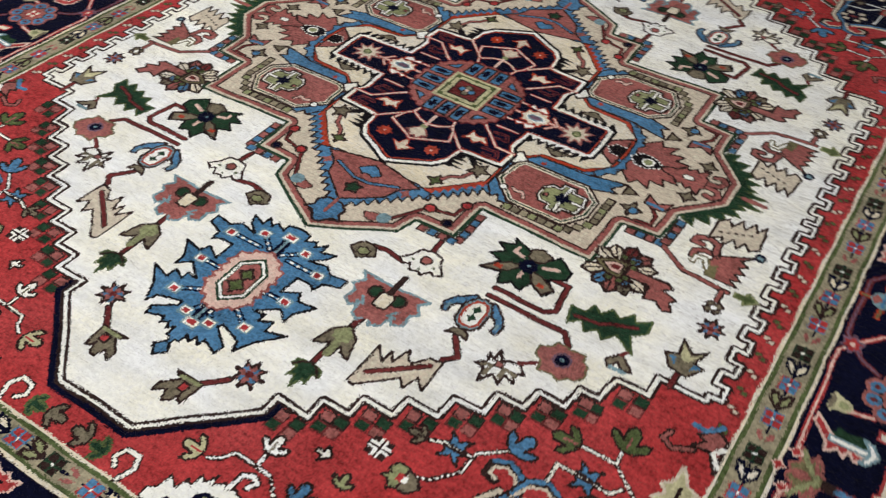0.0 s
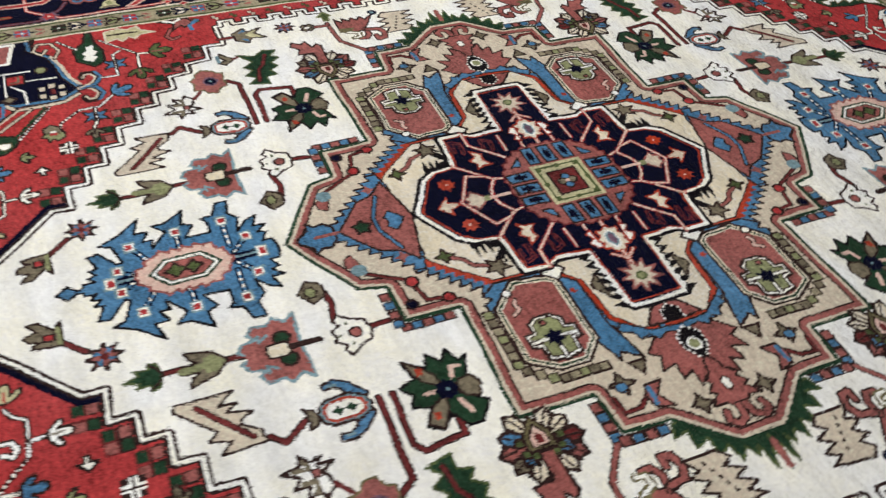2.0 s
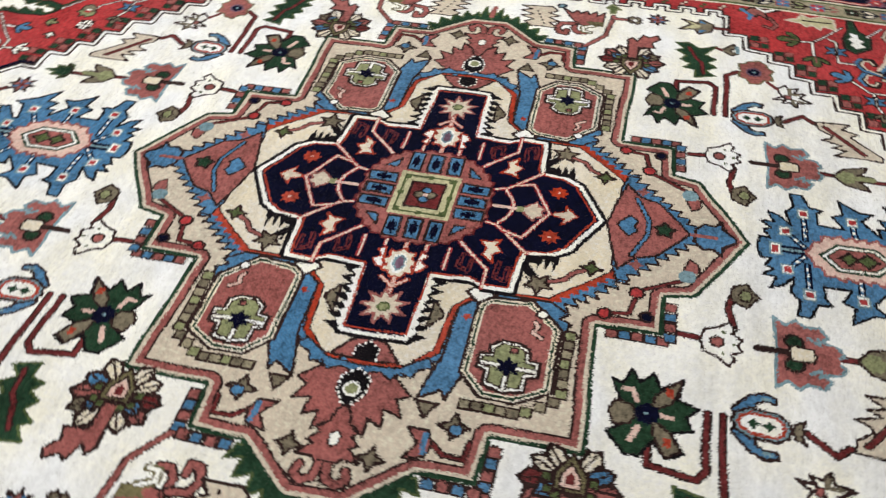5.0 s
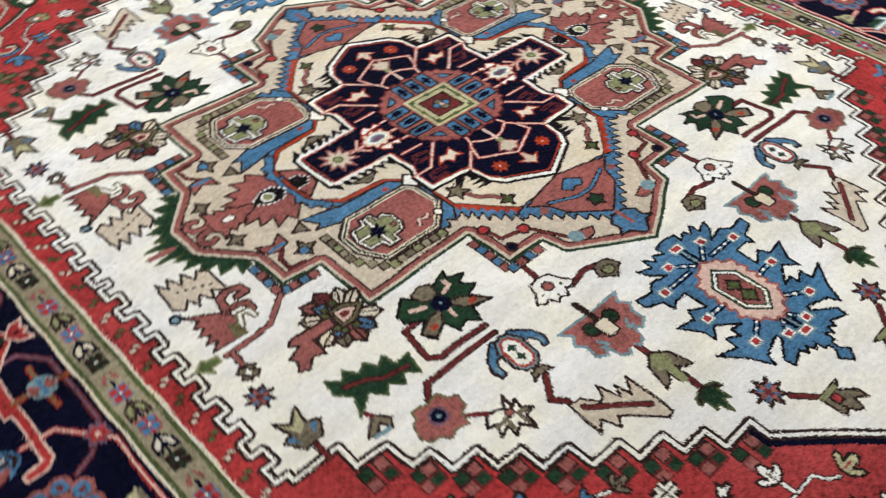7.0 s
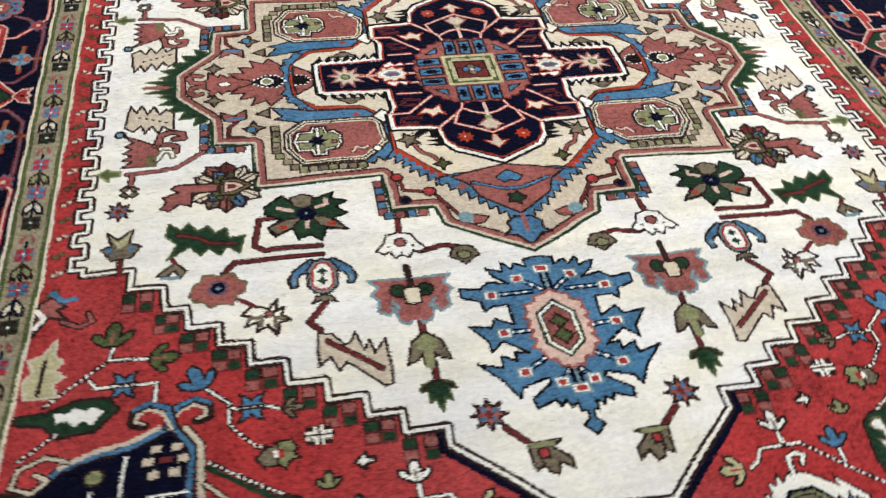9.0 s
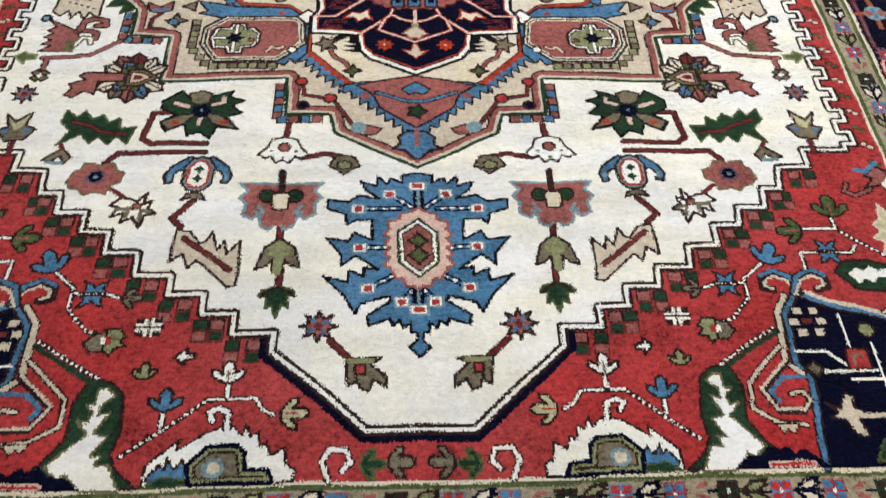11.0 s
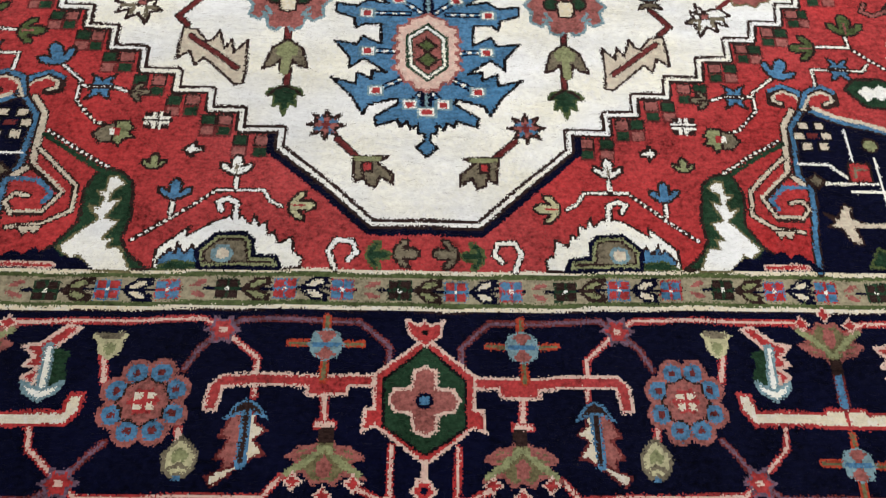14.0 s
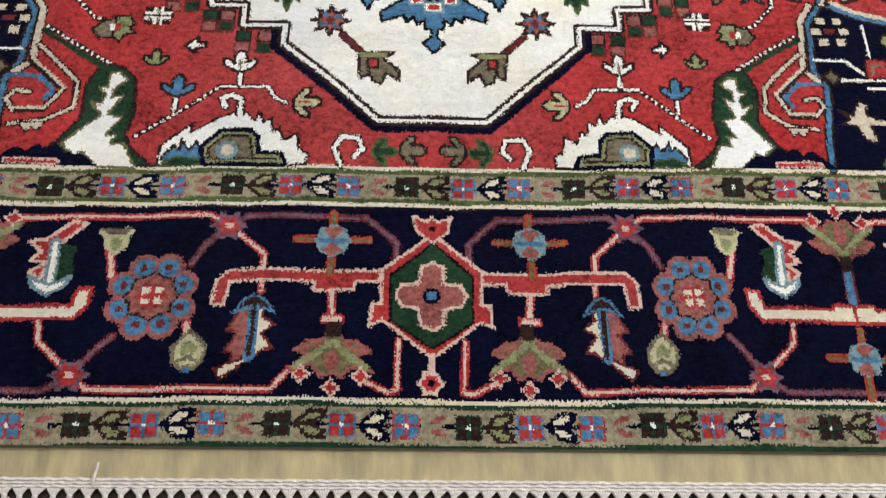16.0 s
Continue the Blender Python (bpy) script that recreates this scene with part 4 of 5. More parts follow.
# ---- motifs on the ivory field ----
for sx, sy in QUARTERS:
    p = quarter(sx, sy)
    p.begin("vine_stem", O_FIELD, "dark red vine stem").vine([(42.6, 42.8), (48.6, 43.0), (49.4, 49.6), (47.8, 50.9), (37.8, 50.8)], "maroon")
    p.begin("vine_stem", O_FIELD, "dark red vine stem").vine([(37.8, 53.0), (53.0, 53.2), (55.0, 55.6)], "maroon")
    p.begin("vine_stem", O_FIELD, "dark red vine stem").vine([(38.2, 64.6), (41.2, 68.4), (39.4, 70.2)], "maroon")
    p.begin("vine_stem", O_FIELD, "dark red vine stem").vine([(23.4, 46.4), (23.8, 50.0)], "maroon")
    p.begin("vine_stem", O_FIELD, "dark red vine stem").vine([(20.6, 54.6), (16.4, 53.8), (13.6, 54.4)], "maroon")
    p.begin("vine_stem", O_FIELD, "dark red vine stem").vine([(22.9, 69.6), (22.8, 73.0)], "maroon")
    p.begin("vine_stem", O_FIELD, "dark red vine stem").vine([(22.2, 79.6), (22.2, 82.6)], "maroon")
    p.begin("vine_stem", O_FIELD, "dark red vine stem").vine([(13.6, 93.0), (10.4, 96.4)], "maroon")
    p.begin("vine_stem", O_FIELD, "dark red vine stem").vine([(72.6, 49.6), (72.4, 53.6)], "maroon")
    p.begin("vine_stem", O_FIELD, "dark red vine stem").vine([(58.2, 22.4), (63.8, 26.6), (72.6, 27.4)], "rose")
    p.begin("vine_stem", O_FIELD, "dark red vine stem").vine([(71.6, 27.6), (71.6, 30.4)], "rose")
    for name, label, fn, u, v, turn, size in (
            ("dark_rosette", "green and taupe rosette with navy heart", dark_rosette, 40.0, 42.4, 0, 0.98),
            ("round_bloom", "ragged rose bloom with navy eye", broad_bloom, 55.7, 58.9, 0, 1.0),
            ("forked_bloom", "ivory forked bloom", forked_bloom, 47.9, 66.0, 0, 1.0),
            ("oval_bloom", "oval bloom with blue side leaves", beetle_bloom, 38.2, 58.2, 0, 0.95),
            ("jagged_leaf", "beige jagged leaf with dark red rib", jagged_leaf, 34.5, 76.4, 0, 1.0),
            ("fir_leaf", "dark green toothed leaf", fir_leaf, 57.8, 47.2, 0, 1.1),
            ("white_bloom", "ivory bloom with rose centre", white_bloom, 23.9, 52.6, 0, 1.0),
            ("bud", "taupe bud", knot_bud, 12.8, 56.4, 0, 1.0),
            ("rose_palmette", "rose palmette edged in pale blue", rose_palmette, 23.5, 64.2, 0, 1.0),
            ("leaf_spray", "olive and taupe leaf cluster", leaf_cluster, 22.8, 76.4, 0, 1.0),
            ("green_tulip", "green tulip", drop_tulip, 22.3, 84.4, 0, 1.0),
            ("star_bloom", "rose and blue star bloom", star_bloom, 15.6, 90.4, 0, 1.0),
            ("trident_leaf", "taupe trident leaf", trident, 8.6, 97.9, 0, 1.0),
            ("corner_tulip", "olive and blue tulip", corner_tulip, 72.6, 46.6, 0, 1.0),
            ("star_bloom", "rose and blue star bloom", star_bloom, 73.5, 37.6, 0, 0.85),
            ("feather_palmette", "striped feather palmette on rose stem", feather_palmette, 53.6, 33.0, 0, 1.0),
            ("curled_frond", "rose curled frond", curled_frond, 68.2, 20.6, 0, 1.0),
            ("pale_leaf", "pale jagged leaf outline", pale_leaf, 69.0, 10.8, 0, 1.0),
            ("sprig", "taupe sprig", blossom_cross, 71.8, 32.4, 45, 0.95)):
        flip = -1 if name in ("jagged_leaf", "fir_leaf", "trident_leaf", "round_bloom", "forked_bloom", "corner_tulip", "dark_rosette", "feather_palmette") else 1
        if name in ("feather_palmette",):
            q = p.at(u, v).begin(name, O_FIELD, label)
            fn(Pen(lambda a, b, q=q: q.put(-(a), b * 0.95), q.own))
            continue
        fn(p.at(u, v, turn, size, flip).begin(name, O_FIELD, label))
    q = p.at(75.2, 27.0, 0, 0.85).begin("green_leaf", O_FIELD, "pale green leaf")
    q.poly([(3.4, -0.2), (1.2, -1.8), (0.6, -0.8), (-1.8, -0.6), (-1.6, 1.0), (0.6, 1.2), (0.8, 2.6)], "moss", "sage", 0.4)
    q = p.at(63.6, 53.4).begin("small_bud", O_FIELD, "pale blue hooked bud")
    q.poly([(-2.4, 0.8), (-0.4, -1.6), (2.6, 1.4), (0.8, 1.6), (-0.4, 0.4), (-1.4, 2.2)], "taupe", "brown", 0.5)
    q.line([(-1.0, 2.0), (1.4, 2.0)], "teal", 0.8)
    q.line([(-0.4, -1.4), (0.2, -2.3)], "maroon", 0.8)

# ---- red corners ----
for sx, sy in QUARTERS:
    p = quarter(sx, sy)
    p.begin("corner_palmette", O_SPAN, "navy half palmette with blue and ivory rim")
    O_C = p.own
    CN = [(61.6, 85.4), (58.8, 89.4), (58.6, 98.6), (60.2, 101.6), (58.8, 115.9), (84.6, 115.9), (84.6, 93.5), (80.5, 94.4), (76.4, 90.6), (71.8, 89.0), (67.6, 88.2), (64.4, 86.8)]
    p.poly(CN, "navy")
    p.line(CN[6:] + CN[:5], "brown", 1.5)
    p.line([(84.0, 94.6)] + CN[7:] + CN[:5], "blue", 0.75)
    p.line([(76.4, 90.2), (71.6, 88.2), (66.6, 87.0), (63.4, 85.4)], "tan", 0.8)
    p.line([(59.6, 86.0), (57.6, 89.0), (57.2, 94.6), (57.0, 98.6), (59.2, 100.4)], "brown", 1.4)
    p.line([(59.6, 86.0), (57.6, 89.0), (57.2, 94.6), (57.0, 98.6), (59.2, 100.4)], "tan", 0.85)
    for hu, hf in ((-1, 1), (1, -1)):
        q = p.at(61.8, 84.6, 0, 1.0, hf)
        q.line([(0.4, 0.8), (-0.6, -2.2), (-3.2, -3.4), (-5.2, -2.4), (-5.4, -0.4), (-3.8, 0.2)], "brown", 1.7)
        q.line([(0.4, 0.8), (-0.6, -2.4), (-3.2, -3.8), (-5.4, -2.8)], "blue", 0.7)
        q.line([(0.2, 1.2), (-1.2, -1.6), (-3.2, -2.6), (-4.8, -1.8), (-4.9, -0.6), (-3.7, -0.1)], "tan", 0.5)
    q = p.at(62.2, 91.0).begin("six_petal_flower", O_C, "cream six-petalled flower")
    for du, dv in ((-1.2, -1.8), (1.3, -1.8), (-2.1, 0), (2.1, 0), (-1.2, 1.9), (1.3, 1.9)):
        q.box(du * 1.1, dv * 1.1, 0.85, 0.75, "tan", "black", 0.3)
    q.box(0, 0, 0.9, 0.45, "maroon")
    p.begin("angular_vine", O_C, "ivory angular vine with red block")
    p.line([(58.9, 96.4), (63.8, 96.5), (66.6, 99.0)], "ivory", 0.46)
    p.line([(62.0, 100.0), (71.4, 100.2)], "ivory", 0.46)
    p.line([(67.6, 89.8), (67.8, 96.6)], "ivory", 0.46)
    p.line([(71.6, 95.0), (72.0, 99.8), (72.0, 106.0)], "ivory", 0.5)
    p.box(68.8, 98.0, 1.8, 1.8, "red", "brown", 0.4)
    p.line([(68.0, 99.0), (68.0, 97.4), (69.8, 97.4)], "taupe", 0.5)
    p.line([(67.0, 101.6), (72.6, 101.6)], "ivory", 0.46)
    p.at(61.4, 99.6).star(0, 0, 1.5, "taupe", 4, "brown", 0.6)
    p.at(71.4, 92.6).disc(0, 0, 1.3, "sage", "brown", 0.4)
    q = p.at(64.4, 107.4).begin("ivory_branch", O_C, "ivory forked branch")
    q.poly([(-3.2, -2.0), (-1.0, -1.0), (0.4, -3.6), (1.6, -3.0), (1.2, -1.2), (3.8, 0.2), (1.6, 0.8), (2.6, 3.6), (0.8, 3.4), (-0.6, 0.8), (-2.8, 0.6), (-1.4, -0.4)], "tan", "brown", 0.4)
    p.own = O_C
    p.line([(66.0, 107.6), (71.6, 107.8), (74.8, 114.0)], "tan", 0.8)
    p.poly([(67.0, 115.0), (69.0, 111.6), (71.0, 113.2), (73.4, 111.4), (75.0, 115.4)], "green", "moss", 0.4)
    p.poly([(76.0, 99.0), (84.0, 97.6), (84.4, 112.0), (77.0, 110.0)], "rose", "ivory", 0.9)
    p.star(80.4, 104.6, 3.0, "peach", 8, "brown", 0.7)
    p.disc(80.4, 104.6, 1.4, "maroon")
    # scrolls beside the palmette
    p.begin("scroll", O_SPAN, "ivory scroll")
    p.line([(56.6, 95.6), (50.2, 101.8), (49.9, 106.2), (53.5, 108.7), (57.8, 109.2)], "brown", 1.1)
    p.line([(56.6, 95.6), (50.2, 101.8), (49.9, 106.2), (53.5, 108.7), (57.8, 109.2)], "tan", 0.5)
    p.poly([(53.0, 108.8), (56.6, 109.0), (55.4, 110.6), (54.6, 109.8), (53.8, 110.4)], "tan", "brown", 0.3)
    p.begin("scroll", O_SPAN, "ivory and blue scroll")
    SC = [(57.2, 98.4), (52.0, 103.3), (54.0, 106.8), (57.8, 106.9), (59.2, 105.0), (58.2, 103.5), (56.3, 104.0)]
    p.line(SC, "brown", 1.15)
    p.line([(a - 0.2, b - 0.3) for a, b in SC[:4]], "tan", 0.5)
    p.line([(59.4, 101.0), (55.6, 101.2), (53.2, 103.6), (54.2, 105.0)], "blue", 0.75)
    p.line(SC[3:], "tan", 0.5)
    p.begin("scroll", O_SPAN, "ivory scroll")
    SD = [(75.6, 89.4), (78.6, 88.2), (82.2, 89.6), (82.6, 92.4), (79.6, 93.6), (77.6, 92.0), (79.6, 90.8)]
    p.line(SD, "brown", 1.15)
    p.line(SD, "tan", 0.52)
    # green shell with a branching ivory plant
    p.begin("green_shell", O_SPAN, "green shell with ivory branching plant")
    p.poly([(37.9, 116.0), (40.9, 113.4), (42.2, 111.0), (41.7, 107.4), (42.4, 101.2), (44.0, 99.6), (45.8, 98.8), (47.9, 99.7), (49.0, 102.7), (48.6, 108.1), (50.9, 111.9), (52.2, 113.0), (45, 116)], "green", "brown", 0.5)
    p.poly([(40.2, 116.4), (45.2, 116.1), (47.4, 113.4), (48.4, 114.0), (50.3, 112.3), (47.5, 109.0), (46.0, 107.6), (47.9, 105.1), (46.4, 105.6), (46.0, 104.0), (47.2, 102.8), (46.0, 102.8), (45.8, 100.4), (44.6, 100.2),
            (43.4, 101.6), (45.0, 103.0), (45.2, 104.6), (43.6, 104.2), (44.6, 106.2), (45.2, 107.4), (43.2, 108.0), (44.8, 110.8), (43.4, 110.9), (43.9, 112.4), (42.1, 112.4)], "ivory", "khaki", 0.35)
    p.begin("shell_vine", O_SPAN, "ivory and green two-ply vine")
    p.twist([(46.4, 98.6), (56.2, 92.2)])
    p.line([(46.9, 99.3), (56.7, 92.9)], "green", 0.8)
    # navy fringe of the corner and its red bar
    p.own = O_SPAN
    p.poly([(59.6, 115.9), (57.6, 114.0), (56.2, 112.9), (54.6, 113.6), (53.4, 112.4), (52.2, 113.0), (50.8, 112.2), (49.6, 113.6), (47.4, 113.8), (45.0, 115.9)], "navy")
    p.line([(50.7, 115.2), (57.0, 115.2)], "peach", 1.1)
    p.line([(50.7, 115.2), (57.0, 115.2)], "red", 0.5)
    # ivory calyx against the guard stripe
    p.begin("calyx", O_SPAN, "ivory calyx with beige and blue heart")
    p.poly([(37.3, 112.6), (33.2, 108.7), (33.5, 110.4), (30.0, 108.1), (27.7, 107.2), (26.2, 107.4), (24.9, 108.6), (24.5, 107.0), (23.7, 108.9), (22.7, 108.1), (22.4, 110.4), (21.5, 109.7), (20.9, 111.8), (19.0, 110.6),
            (18.7, 113.2), (17.5, 114.0), (17.5, 115.9), (37.5, 115.9)], "ivory", "brown", 0.38)
    p.line([(27.2, 107.6), (27.4, 105.0), (28.8, 104.3), (30.0, 104.9), (29.4, 106.2)], "brown", 1.3)
    p.line([(27.2, 107.9), (27.4, 105.0), (28.8, 104.3), (30.0, 104.9), (29.4, 106.2)], "ivory", 0.66)
    p.poly([(36.9, 114.4), (35.4, 112.6), (34.6, 113.2), (34.6, 111.5), (33.4, 113.4), (32.6, 112.0), (30.0, 115.9), (36.6, 115.9)], "blue", "brown", 0.4)
    p.poly([(37.4, 115.9), (35.0, 114.4), (32.4, 114.8), (30.6, 115.9)], "green", "moss", 0.3)
    CAL = [(31.9, 112.9), (29.4, 110.3), (25.4, 110.3), (24.4, 111.3), (24.2, 113.9), (21.1, 114.0), (20.3, 115.9), (31.4, 115.9)]
    p.poly(CAL, "taupe", "navy", 0.7)
    p.inset(CAL, [(0.35, 0.75, "sage"), (0.75, 1.1, "brown")])
    p.disc(28.4, 113.6, 1.5, "teal")
    p.disc(28.4, 113.6, 0.9, "tan")
    # vines and small things on the red
    p.begin("red_field_vine", O_SPAN, "ivory two-ply vine")
    p.twist([(40.8, 111.2), (30.6, 102.8)])
    p.vine([(30.6, 102.8), (23.8, 102.7), (22.7, 104.5), (21.0, 105.5)], "ivory", "brown", 0.38)
    p.vine([(27.9, 100.6), (27.9, 102.4)], "ivory", "brown", 0.5)
    p.vine([(36.4, 104.6), (36.4, 106.6)], "ivory", "brown", 0.5)
    p.vine([(57.4, 79.0), (53.6, 82.4), (53.4, 86.4)], "ivory", "brown", 0.38)
    p.twist([(53.4, 86.4), (50.0, 90.4), (46.4, 91.6)])
    p.vine([(53.2, 83.4), (48.6, 83.6), (46.4, 84.4)], "ivory", "brown", 0.38)
    p.vine([(64.4, 80.6), (64.4, 77.2), (73.2, 77.2), (74.4, 75.6)], "ivory", "brown", 0.38)
    p.twist([(71.8, 72.0), (80.4, 79.4)])
    p.vine([(71.4, 69.6), (71.8, 72.0), (66.2, 72.2)], "ivory", "brown", 0.38)
    p.begin("scroll", O_SPAN, "small ivory scroll")
    hook_curl(p.at(12.8, 116.0, 0, 0.95))
    for name, label, fn, u, v, turn in (
            ("snowflake_flower", "ivory snowflake flower", snowflake, 40.9, 89.8, 0), ("arrow_leaf", "ivory arrow leaf", arrowhead, 34.9, 95.3, 180),
            ("ivory_tulip", "ivory tulip", lambda q: tulip(q, "ivory", "taupe"), 28.0, 98.6, 180), ("blue_tulip", "blue tulip", lambda q: tulip(q, "blue"), 36.3, 102.8, 180),
            ("clover", "olive clover leaf", lambda q: tulip(q.at(0, 0, 0, 0.75), "sage"), 40.1, 97.8, 180), ("cross_flower", "sage cross flower", half_leaf, 46.4, 92.4, 0),
            ("yellow_leaf", "yellow-green leaf with red rib", lambda q: tulip(q.at(0, 0, 0, 1.05), "yellow", "red"), 18.4, 105.4, 90), ("blue_tulip", "blue tulip", lambda q: tulip(q.at(0, 0, 0, 1.25), "blue"), 58.4, 77.6, 205),
            ("bow_flower", "blue bow flower", bow_tie, 50.4, 83.6, 0), ("bow_flower", "blue bow flower", bow_tie, 69.2, 77.0, 0),
            ("sage_tulip", "sage tulip", lambda q: tulip(q.at(0, 0, 0, 1.35), "moss", "rose"), 71.8, 67.4, 180), ("sage_leaf", "sage toothed leaf", lambda q: tulip(q.at(0, 0, 0, 1.2), "moss", "rose"), 64.0, 72.4, 90),
            ("tan_bud", "taupe bud", lambda q: tulip(q.at(0, 0, 0, 0.8), "taupe", "brown"), 44.6, 84.4, 90), ("taupe_bud", "taupe bud", lambda q: tulip(q.at(0, 0, 0, 1.0), "taupe", "taupe"), 3.2, 113.2, 90),
            ("green_twig", "green twig", lambda q: tulip(q.at(0, 0, 0, 0.9), "green", "green", "moss"), 7.2, 113.4, 90)):
        fn(p.at(u, v, turn).begin(name, O_SPAN, label))
    q = p.begin("cream_leaf", O_SPAN, "cream serrated leaf")
    q.poly([(83.6, 77.6), (84.2, 74.6), (83.0, 72.6), (84.0, 70.4), (82.0, 69.6), (80.4, 66.6), (80.0, 70.0), (78.6, 71.2), (79.8, 72.6), (78.2, 74.2), (79.8, 75.2), (78.8, 77.9)], "yellow", "tan", 0.5)
    q.line([(81.8, 77.0), (81.4, 70.6)], "brown", 0.6)
    q = p.begin("shell_bud", O_SPAN, "green shell bud with ivory branch")
    q.poly([(69.2, 81.2), (71.0, 79.0), (75.6, 79.0), (79.4, 80.4), (84.2, 80.6), (84.2, 82.0), (80.0, 82.8), (77.4, 85.4), (72.4, 84.8)], "green", "brown", 0.6)
    q.poly([(71.4, 81.4), (73.2, 80.4), (74.0, 81.2), (75.4, 80.2), (76.6, 81.2), (78.6, 80.8), (78.0, 82.6), (76.4, 82.6), (75.4, 83.6), (74.2, 82.8), (72.8, 83.6)], "ivory")
    q.twist([(77.6, 84.6), (82.4, 88.2)])
    q = p.begin("corner_leaf", O_SPAN, "rose and blue corner leaf")
    q.poly([(84.4, 58.8), (82.4, 57.4), (80.0, 59.8), (81.4, 60.4), (79.6, 62.6), (82.6, 62.0), (84.4, 65.6)], "rose", "brown", 0.6)
    q.line([(82.8, 56.6), (80.6, 58.6), (78.8, 58.2)], "blue", 1.0)
    q.line([(80.4, 63.0), (77.4, 64.4), (75.6, 63.4), (76.4, 61.6)], "brown", 1.3)
    q.line([(80.4, 63.0), (77.4, 64.4), (75.6, 63.4), (76.4, 61.6)], "rose", 0.6)
    q.line([(84.4, 60.4), (83.2, 62.0), (84.4, 64.0)], "ivory", 0.8)

# ---- guard stripes: a chain of small flowers and leaves on a dark thread ----
GUARD_CHAIN = (("square_flower", "dark green square flower", lambda q: double_square(q, "brown", "green")), ("guard_leaf", "olive leaf pair", lambda q: guard_leaf(q, "sage", "brown")),
               ("square_flower", "red and blue square flower", lambda q: double_square(q, "red", "blue")), ("guard_leaf", "ivory leaf pair", lambda q: guard_leaf(q, "cream", "navy")),
               ("square_flower", "blue and red square flower", lambda q: double_square(q, "blue", "red")), ("thread_leaf", "faded rose leaf pair", lambda q: guard_leaf(q, "rose", "olive")))


def guard_run(pen, length, mid, parent, start, step, order=(0, 1, 2, 3, 4, 5)):
    """Three square flowers a repeat, a leaf pair between each two; start: where a dark flower lies."""
    pen.own = parent
    pen.line([(-length, mid), (length, mid)], "navy", 0.5)
    first = math.ceil((-length - start) / step)
    for k in range(first, int((length - start) / step) + 1):
        name, label, fn = GUARD_CHAIN[order[k % 6]]
        fn(pen.at(start + step * k, mid, 0, 0.82).begin(name, parent, label))


for s in (1, -1):
    guard_run(Pen(lambda u, v: (u, s * v)), 86.0, 119.15, O_GUARD_IN, -3.6, 3.91)
    guard_run(Pen(lambda u, v: (s * v, s * u)), 116.0, 88.5, O_GUARD_IN, -9.7, 4.04, (0, 5, 2, 1, 4, 3))
    guard_run(Pen(lambda u, v: (u, s * v)), 121.0, 152.7, O_GUARD_OUT, 4.6, 3.885)
    guard_run(Pen(lambda u, v: (s * v, u)), 150.0, 121.6, O_GUARD_OUT, 2.0, 4.0)


